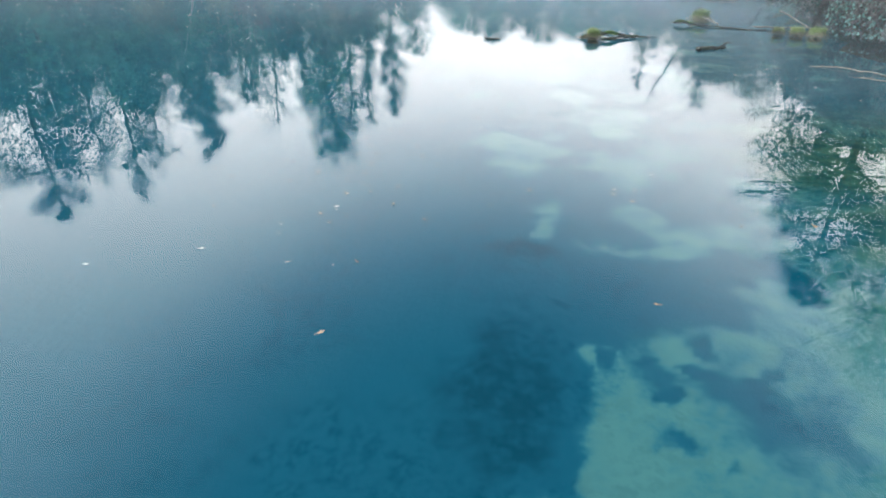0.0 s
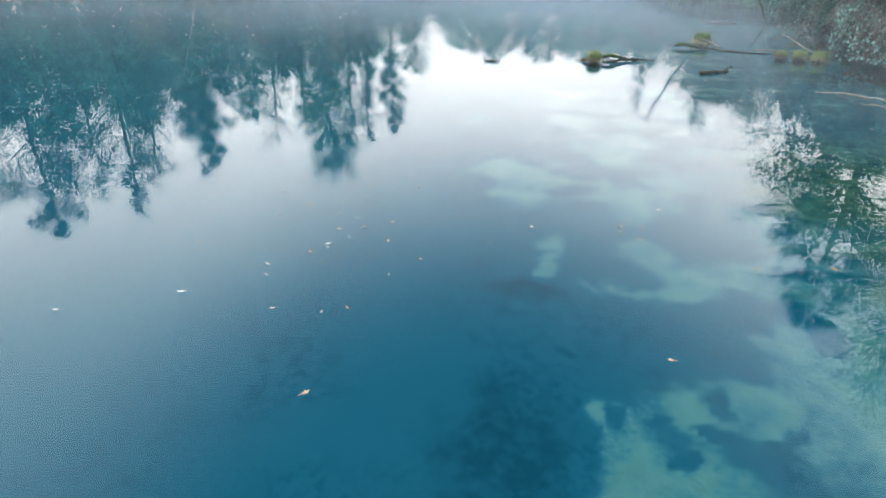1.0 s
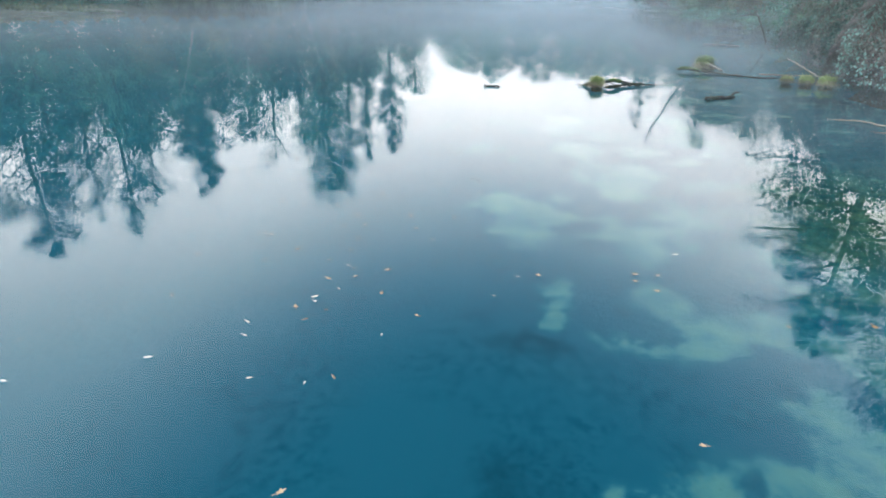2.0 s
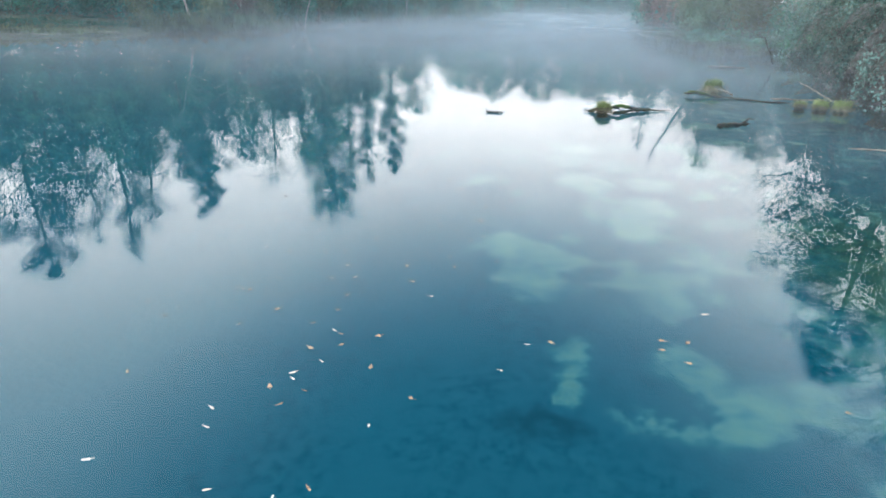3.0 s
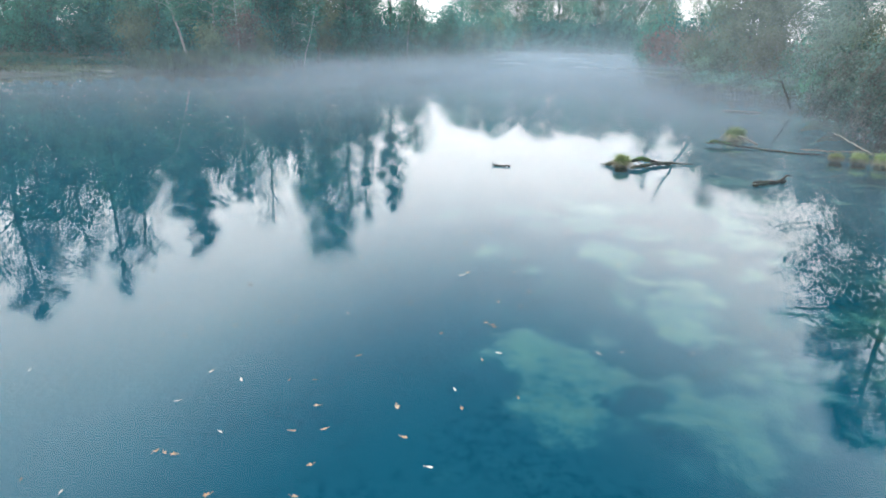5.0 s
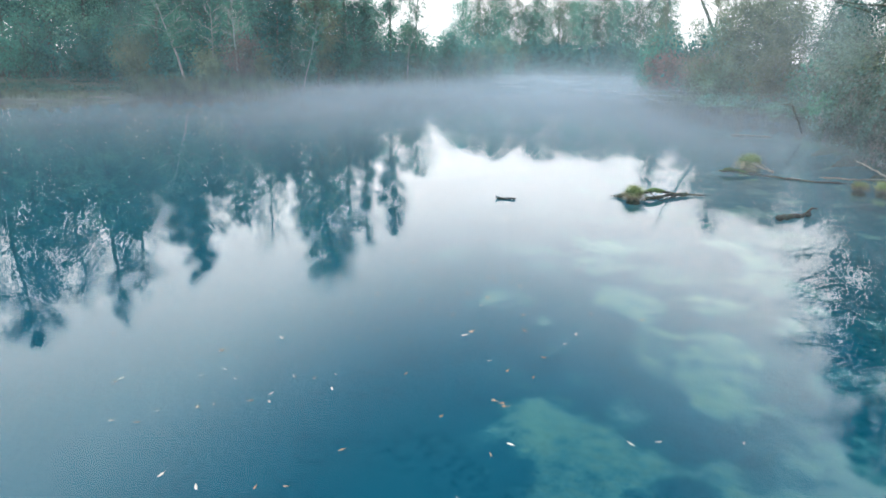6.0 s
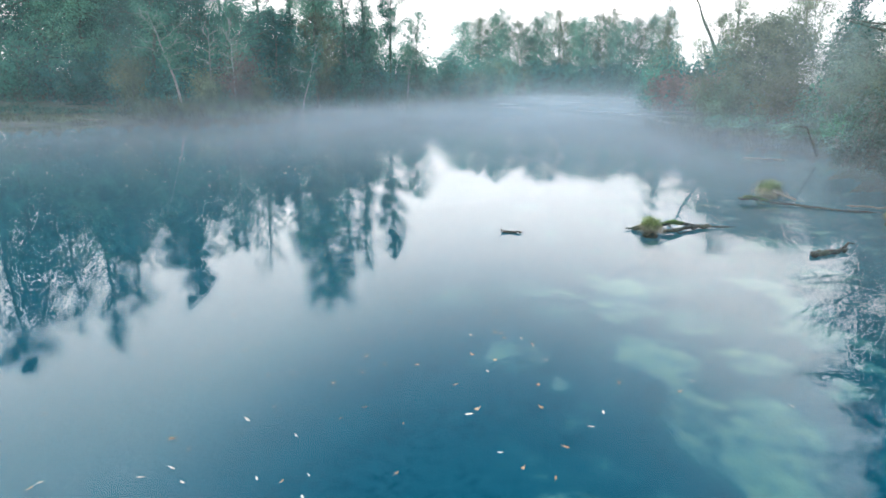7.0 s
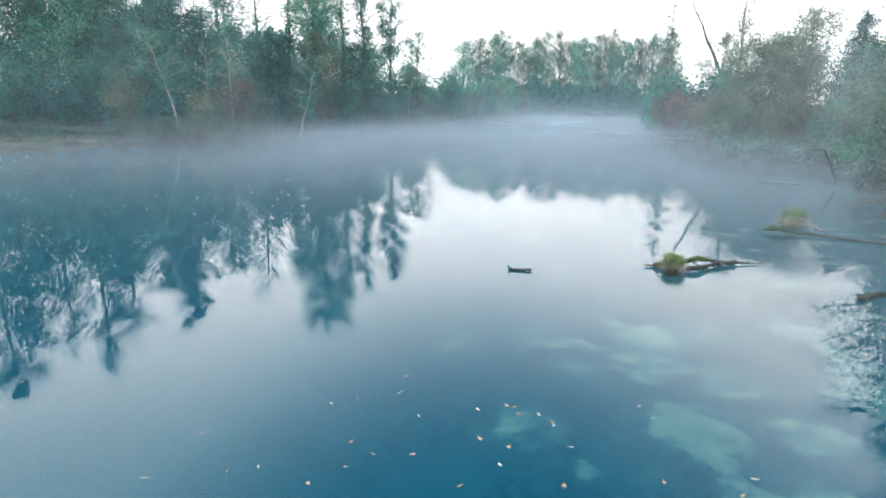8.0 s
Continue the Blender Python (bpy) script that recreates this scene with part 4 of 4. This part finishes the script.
def log(name, points, r0, r1, bark, label, seed=0, twigs=(), category="log", moss=()):
    top = tagged(new(name), label, category, "drift wood")
    n = 16
    rng = np.random.default_rng(seed)
    rad = np.linspace(r0, r1, n) * rng.uniform(0.85, 1.15, n)
    rad[0] *= 0.08
    rad[1] *= 0.8
    rad[-1] *= 0.1
    part("stem", mesh_of("stem", *tubes([(bent(points, n, 0.012, seed), rad)], 9), bark, True), top)
    if moss:
        line = bent(moss, 8, 0.012, seed + 9)
        part("moss", mesh_of("moss", *tubes([(line, 0.055 * np.sin(np.linspace(0.15, 3.0, 8)))], 8), MOSS, True), top, "bright green moss cushion")
    for tw in twigs:
        part("twig", mesh_of("twig", *tubes([(bent(tw, 8, 0.01, seed + 3), np.linspace(r1 * 0.8 + 0.006, 0.005, 8))], 5), bark, True), top)
    return top


def tussock(x, y, r, h, n, label, seed):
    rng = np.random.default_rng(seed)
    top = tagged(new("grass_tussock"), label, "grass tussock", "sedge tussocks")
    top.location = (x, y, 0)
    q = np.linspace(0, 1, 7)
    part("root_mound", mesh_of("root_mound", *tubes([(np.column_stack((q * 0, q * 0, -0.1 + (0.1 + 0.3 * h) * q)), r * np.sqrt(1.02 - q ** 2) * 0.56)], 14), SOIL, True), top, "dark wet root mound")
    a, d = rng.uniform(0, 6.28, n), r * 0.62 * np.sqrt(rng.uniform(0, 1, n))
    roots = np.column_stack((np.cos(a) * d, np.sin(a) * d, 0.02 + 0.3 * h * (1 - (d / r) ** 2)))
    part("tuft", mesh_of("tuft", *blades(rng, roots, h * 0.85, 0.012, r * 0.85, 5, h * 0.1), GRASS), top)
    m = int(n * 0.8)
    a = rng.uniform(0, 6.28, m)
    low = np.column_stack((np.cos(a) * r * 0.55, np.sin(a) * r * 0.55, 0.06 + 0.3 * h * rng.uniform(0, 1, m)))
    part("old_growth", mesh_of("old_growth", *blades(rng, low, h * 0.5, 0.014, r * 0.85, 5, h * 0.5), STRAW), top, "drooping straw-brown old blades")
    return top


tussock(3.02, 19.3, 0.27, 0.31, 1000, "sedge tussock growing on a half-sunk log", 1)
log("log", [(2.62, 19.46, 0.02), (2.9, 19.4, 0.07), (3.25, 19.45, 0.14), (3.55, 19.6, 0.16), (3.85, 19.7, 0.1), (4.2, 19.86, 0.04), (4.95, 19.95, 0.03)], 0.06, 0.014, BARK_WET, "mossy arched log lying half in the water", 1,
    ([(3.4, 19.5, 0.13), (3.5, 19.3, 0.05), (3.65, 19.2, -0.02), (3.9, 19.45, 0.06), (4.05, 19.7, 0.08)], [(2.62, 19.45, 0.03), (2.5, 19.4, 0.05)]), moss=[(3.25, 19.45, 0.15), (3.45, 19.55, 0.18), (3.7, 19.66, 0.15), (3.95, 19.75, 0.09)])
log("log", [(3.2, 19.3, -0.01), (3.5, 19.42, 0.02), (3.8, 19.58, 0.05), (4.1, 19.76, 0.05), (4.4, 19.88, 0.03)], 0.035, 0.05, BARK_WET, "mossy piece of trunk beside the tussock", 2)
log("stick", [(-0.08, 18.82, 0.03), (0.1, 18.8, 0.025), (0.3, 18.78, 0.02), (0.38, 18.79, 0.02)], 0.026, 0.018, BARK_WET, "short dark stick floating on the water", 3, ([(-0.06, 18.82, 0.03), (-0.07, 18.83, 0.09)],), "stick")
log("log", [(5.5, 17.75, 0.02), (5.75, 17.9, 0.03), (6.1, 18.1, 0.03), (6.45, 18.35, 0.0)], 0.062, 0.035, BARK_WET, "dark mossy log floating low in the water", 4, ([(6.3, 18.25, 0.05), (6.42, 18.34, 0.14), (6.6, 18.45, 0.1)],))
tussock(7.35, 24.55, 0.42, 0.42, 1300, "bright green sedge tussock standing in the water", 2)
log("log", [(6.1, 23.3, 0.08), (6.45, 23.2, 0.11), (6.9, 23.05, 0.06), (7.6, 22.7, 0.04), (8.3, 22.3, 0.01), (9.0, 22.2, 0.01)], 0.045, 0.018, BARK_WET, "long mossy log lying along the water", 5, moss=[(6.1, 23.3, 0.1), (6.4, 23.2, 0.14), (6.8, 23.08, 0.09)])
log("branch", [(7.3, 24.3, 0.2), (7.55, 24.0, 0.1), (7.75, 23.7, 0.0)], 0.05, 0.025, BARK_BLEACHED, "bleached branch resting against the tussock", 6, (), "branch")
log("branch", [(8.6, 22.9, 0.05), (9.3, 22.6, 0.07), (10.2, 22.5, 0.1)], 0.025, 0.02, BARK_BLEACHED, "pale branch lying at the water's edge", 7, (), "branch")
tussock(9.25, 20.95, 0.3, 0.32, 500, "green sedge tussock at the foot of the brambles", 3)
tussock(9.75, 20.8, 0.34, 0.34, 600, "green sedge tussock at the foot of the brambles", 4)
tussock(8.8, 21.2, 0.26, 0.26, 400, "green sedge tussock at the foot of the brambles", 5)
log("branch", [(9.1, 22.3, 0.65), (9.5, 21.6, 0.35), (9.85, 21.0, 0.1)], 0.018, 0.03, BARK_BLEACHED, "pale dead branch slanting out of the tussocks", 8, (), "branch")
log("branch", [(7.55, 15.8, 0.015), (8.1, 15.45, 0.03), (8.7, 14.6, 0.02), (9.6, 13.6, 0.05)], 0.012, 0.02, BARK_BLEACHED, "thin bleached branch floating on the water", 9, (), "branch")
log("branch", [(7.9, 14.6, 0.0), (8.6, 14.0, 0.02), (9.4, 13.0, 0.03)], 0.01, 0.018, BARK_BLEACHED, "thin bleached branch floating on the water", 10, (), "branch")
log("log", [(9.8, 33.9, 0.03), (10.6, 33.5, 0.06), (11.4, 33.4, 0.03)], 0.03, 0.025, BARK_BLEACHED, "pale log lying far out in the water", 11)
log("branch", [(12.5, 33.2, 0.2), (12.15, 33, 0.8), (11.75, 32.9, 1.45)], 0.06, 0.03, BARK_DARK, "dead branch leaning out of the brambles", 12, ([(11.8, 32.9, 1.4), (11.3, 32.8, 1.45), (10.9, 32.7, 1.3)],), "branch")
log("log", [(-34, 46.2, 0.1), (-31.5, 47.6, 0.2), (-28.5, 48.9, 0.12)], 0.16, 0.1, BARK_BLEACHED, "pale log stranded on the muddy bank", 13)
log("log", [(-38, 44, 0.1), (-35, 44.8, 0.16), (-31.5, 45.4, 0.06)], 0.12, 0.08, BARK_BLEACHED, "pale log stranded on the muddy bank", 14)
log("log", [(-18.4, 72.4, 0.05), (-17.2, 74, 0.12), (-16.2, 75.6, 0.1)], 0.1, 0.08, BARK_BLEACHED, "pale log at the foot of the shrubs", 15)


# ---- fallen leaves afloat ----
def leaf_mesh(name, lobes, size, material, seed):
    """A flat curled leaf with lobes, its rim slightly raised."""
    rng = np.random.default_rng(seed)
    bm = bmesh.new()
    n = lobes * 4 + 2
    rim = []
    for i in range(n):
        a = 2 * math.pi * i / n
        r = size * 0.5 * (0.72 + 0.28 * math.cos(lobes * a)) * rng.uniform(0.8, 1.15)
        rim.append(bm.verts.new((r * math.cos(a) * 1.15, r * math.sin(a) * 0.8, 0.006 + 0.16 * size * rng.uniform(0.0, 1.0) * (r / size) * 2)))
    mid = bm.verts.new((0, 0, 0.004))
    for i in range(n):
        bm.faces.new((mid, rim[i], rim[(i + 1) % n]))
    tip = [bm.verts.new(p) for p in ((-size * 0.5, -0.004, 0.008), (-size * 0.5, 0.004, 0.008), (-size * 0.85, 0.003, 0.012), (-size * 0.85, -0.003, 0.012))]
    bm.faces.new(tip)
    me = bpy.data.meshes.new(name)
    bm.to_mesh(me)
    bm.free()
    me.materials.append(material)
    return me


BIG = [leaf_mesh("leaf_big", 5, 0.06, LITTER, 1), leaf_mesh("leaf_big", 5, 0.052, LITTER, 2), leaf_mesh("leaf_big", 3, 0.057, LITTER, 3)]
SMALL = [leaf_mesh("leaf_small", 2, 0.048, LITTER_PALE, 4), leaf_mesh("leaf_small", 2, 0.042, LITTER, 5), leaf_mesh("leaf_small", 2, 0.045, LITTER_PALE, 6)]


def afloat(points, meshes, label, seed, scale=1.0):
    rng = random.Random(seed)
    for x, y in points:
        ob = tagged(new("floating_leaf", rng.choice(meshes)), label, "leaf", "leaves afloat on the pond")
        k = rng.uniform(0.75, 1.2) * scale
        ob.matrix_basis = pose(x, y, 0.003, rng.uniform(-4, 4), rng.uniform(-4, 4), rng.uniform(0, 360)) @ Matrix.Diagonal((k, k, k, 1))


TAN, PALE = "curled tan autumn leaf floating on the water", "small pale leaf floating on the water"
afloat(((-0.61, 3.85), (1.88, 4.53), (-0.13, 5.94), (-1.21, 5.96), (3.02, 6.15), (3.76, 6.24), (-0.51, 6.31), (-1.07, 6.54), (-0.83, 6.63), (2.05, 6.69), (-0.55, 6.81),
        (1.88, 6.88), (0.94, 6.89), (2.12, 7.03), (1.9, 7.04), (-1.59, 7.19), (-1.02, 7.25), (-2.01, 7.56), (-1.02, 7.57), (-2.08, 7.57), (-2.15, 7.58), (-0.42, 7.97),
        (-1.19, 8.3), (-0.54, 8.36), (-0.02, 8.41)), BIG, TAN, 1)
afloat(((-2.45, 9.62), (-0.33, 9.74), (0.21, 9.97), (0.19, 10.02), (0.11, 10.06), (-0.75, 10.46), (0.23, 10.64), (-2.73, 10.7), (0.6, 10.98), (-0.18, 11.52), (0.42, 11.63),
        (-1.65, 11.87), (0.41, 12.09), (1.81, 12.12), (-1.41, 12.14), (1.23, 12.23), (-0.87, 12.4), (-1.46, 12.53), (-0.04, 12.62), (-0.3, 12.73), (0.05, 13.26), (0.02, 13.4),
        (-0.06, 13.41), (-1.2, 13.97)), BIG, TAN, 2)
afloat(((-2.9, 4.63), (-0.79, 4.87), (-1.2, 4.88), (-0.6, 4.96), (-3.18, 5.14), (-0.37, 5.59), (-1.52, 5.65), (-1.06, 5.75), (-0.93, 5.94), (-2.37, 6.01),
        (-1.07, 6.08), (-1.1, 6.16), (-0.92, 6.35), (0.52, 6.4), (-0.88, 6.81), (0.74, 6.83), (-1.83, 6.86), (-0.95, 6.86), (-1.18, 6.97), (-2.53, 7.1), (-2.87, 7.18),
        (2.42, 7.6), (-0.19, 7.65), (-1.8, 7.86), (-1.27, 7.94), (-1.04, 7.99)), SMALL, PALE, 3)
afloat(((-2.32, 8.22), (-3.84, 8.5), (-1.95, 8.6), (0.44, 8.63), (-1.54, 8.65), (-1.33, 8.69), (-0.1, 8.69), (-2.27, 8.7), (-1.05, 9.16), (0.11, 9.24), (-3.06, 9.33),
        (-2.83, 9.33), (0.26, 9.4), (-2.76, 9.52), (1.22, 9.52), (1.45, 9.58), (2.13, 9.65), (-2.33, 9.68), (-2.04, 9.78), (-1.87, 9.79), (-1.9, 9.93), (-3.42, 9.94),
        (-3.4, 10.02), (-1.38, 10.08), (-2.34, 10.15), (-2.68, 10.17), (-1.6, 10.25)), SMALL, PALE, 4)
afloat(((-1.8, 10.26), (-2.51, 10.31), (-1.42, 10.35), (0.48, 10.54), (-2.51, 10.57), (0.05, 10.84), (-1.7, 10.88), (-4.08, 10.95), (-2.22, 11.08), (-0.82, 11.19), (-1.4, 11.2),
        (-2.07, 11.33), (0.85, 11.34), (-0.25, 11.42), (-1.23, 11.43), (0.99, 11.61), (-2.37, 11.95), (2.8, 11.95), (-0.43, 11.98), (-2.14, 12.05), (-3.91, 12.28), (-4.3, 12.32),
        (-0.11, 12.33), (-1.22, 12.36), (2, 12.37), (-2.88, 12.5), (-2.84, 12.53)), SMALL, PALE, 5)
afloat(((0.52, 12.69), (-2.76, 12.7), (-3.26, 12.81), (0.39, 13.06), (-0.92, 13.09), (0.38, 13.12), (-2.13, 13.14), (-1.85, 13.24), (0.26, 13.26), (-0.35, 13.3), (1.38, 13.34),
        (-1.61, 13.38), (-1.2, 13.56), (1.29, 13.58), (-1.18, 13.6), (-0.79, 13.65), (3.71, 13.8), (-0.07, 14.09), (-1.47, 14.1), (-0.65, 14.31), (-1.84, 14.45), (-1.55, 14.47),
        (-0.81, 14.82), (0.51, 16.09)), SMALL, PALE, 6)
afloat(((-3.44, 13.53), (-2.99, 11.78), (-2.56, 6.92), (-1.46, 5.44), (-2.06, 5.04)), SMALL, PALE, 7, 1.25)
drift = random.Random(11)
afloat([(drift.uniform(-26, -7), drift.triangular(17, 46, 24)) for _ in range(130)], SMALL[::2], "pale autumn leaf drifting far out on the water", 15, 1.6)
afloat([(drift.uniform(3.5, 8.5), drift.uniform(8, 16)) for _ in range(14)], SMALL, PALE, 6)

# ---- mist over the water ----
def mist_layer(z, weight, seed):
    """One thin level of the vapour that lies on the pond."""
    xs, ys = np.linspace(-75, 55, 66), np.linspace(9, 146, 70)
    X, Y = np.meshgrid(xs, ys)
    Z = z * (1 + 0.12 * waves(X, Y, (0.08, 0.17), seed)) + 0.03
    i = (np.arange(69)[:, None] * 66 + np.arange(65)[None]).ravel()
    tagged(new("mist", mesh_of("mist", np.column_stack((X.ravel(), Y.ravel(), Z.ravel())), np.column_stack((i, i + 1, i + 67, i + 66)), mist_mat("mist_layer", MIST_DENSITY * weight), True)),
           "thin white mist lying on the water", "mist", kind="stuff")


def haze_sheet(y, x0, x1, top, material, seed):
    xs = np.linspace(x0, x1, 40)
    zs = np.linspace(0.02, top, 6)
    X, Z = np.meshgrid(xs, zs)
    Y = y + 1.6 * np.sin(X * 0.19 + seed * 1.7) + 0.7 * np.sin(X * 0.53 + seed)
    i = (np.arange(5)[:, None] * 40 + np.arange(39)[None]).ravel()
    tagged(new("haze", mesh_of("haze", np.column_stack((X.ravel(), Y.ravel(), Z.ravel())), np.column_stack((i, i + 1, i + 41, i + 40)), material, True)),
           "thin morning haze in front of the trees", "haze", kind="stuff")


MIST_DENSITY = 0.43
for k, (z, w) in enumerate(((0.12, 0.9), (0.35, 1.0), (0.65, 0.9), (1.0, 0.6), (1.4, 0.34), (1.85, 0.15))):
    mist_layer(z, w, k + 3)
HAZE = haze_mat("haze_far", 0.22, 1.5, 22.0, (-60.0, -20.0, 0.8), (0.44, 0.6, 0.66))
HAZE_EAST = haze_mat("haze_bank", 0.6, 1.0, 11.0, (2.0, 19.0, 0.0), (0.54, 0.59, 0.645))
VEIL = haze_mat("mist_veil", 0.36, 0.5, 4.6, (-34.0, 0.0, 0.0), (0.56, 0.6, 0.66))
for k, (y, x0, x1) in enumerate(((52, -42, 13), (76, -42, 20), (104, -42, 28))):
    haze_sheet(y, x0, x1, 4.6, VEIL, k + 20)
haze_sheet(39, -4, 70, 14, HAZE_EAST, 40)
for k, y in enumerate((48, 92)):
    haze_sheet(y, -70, 60, 22, HAZE, k + 30)
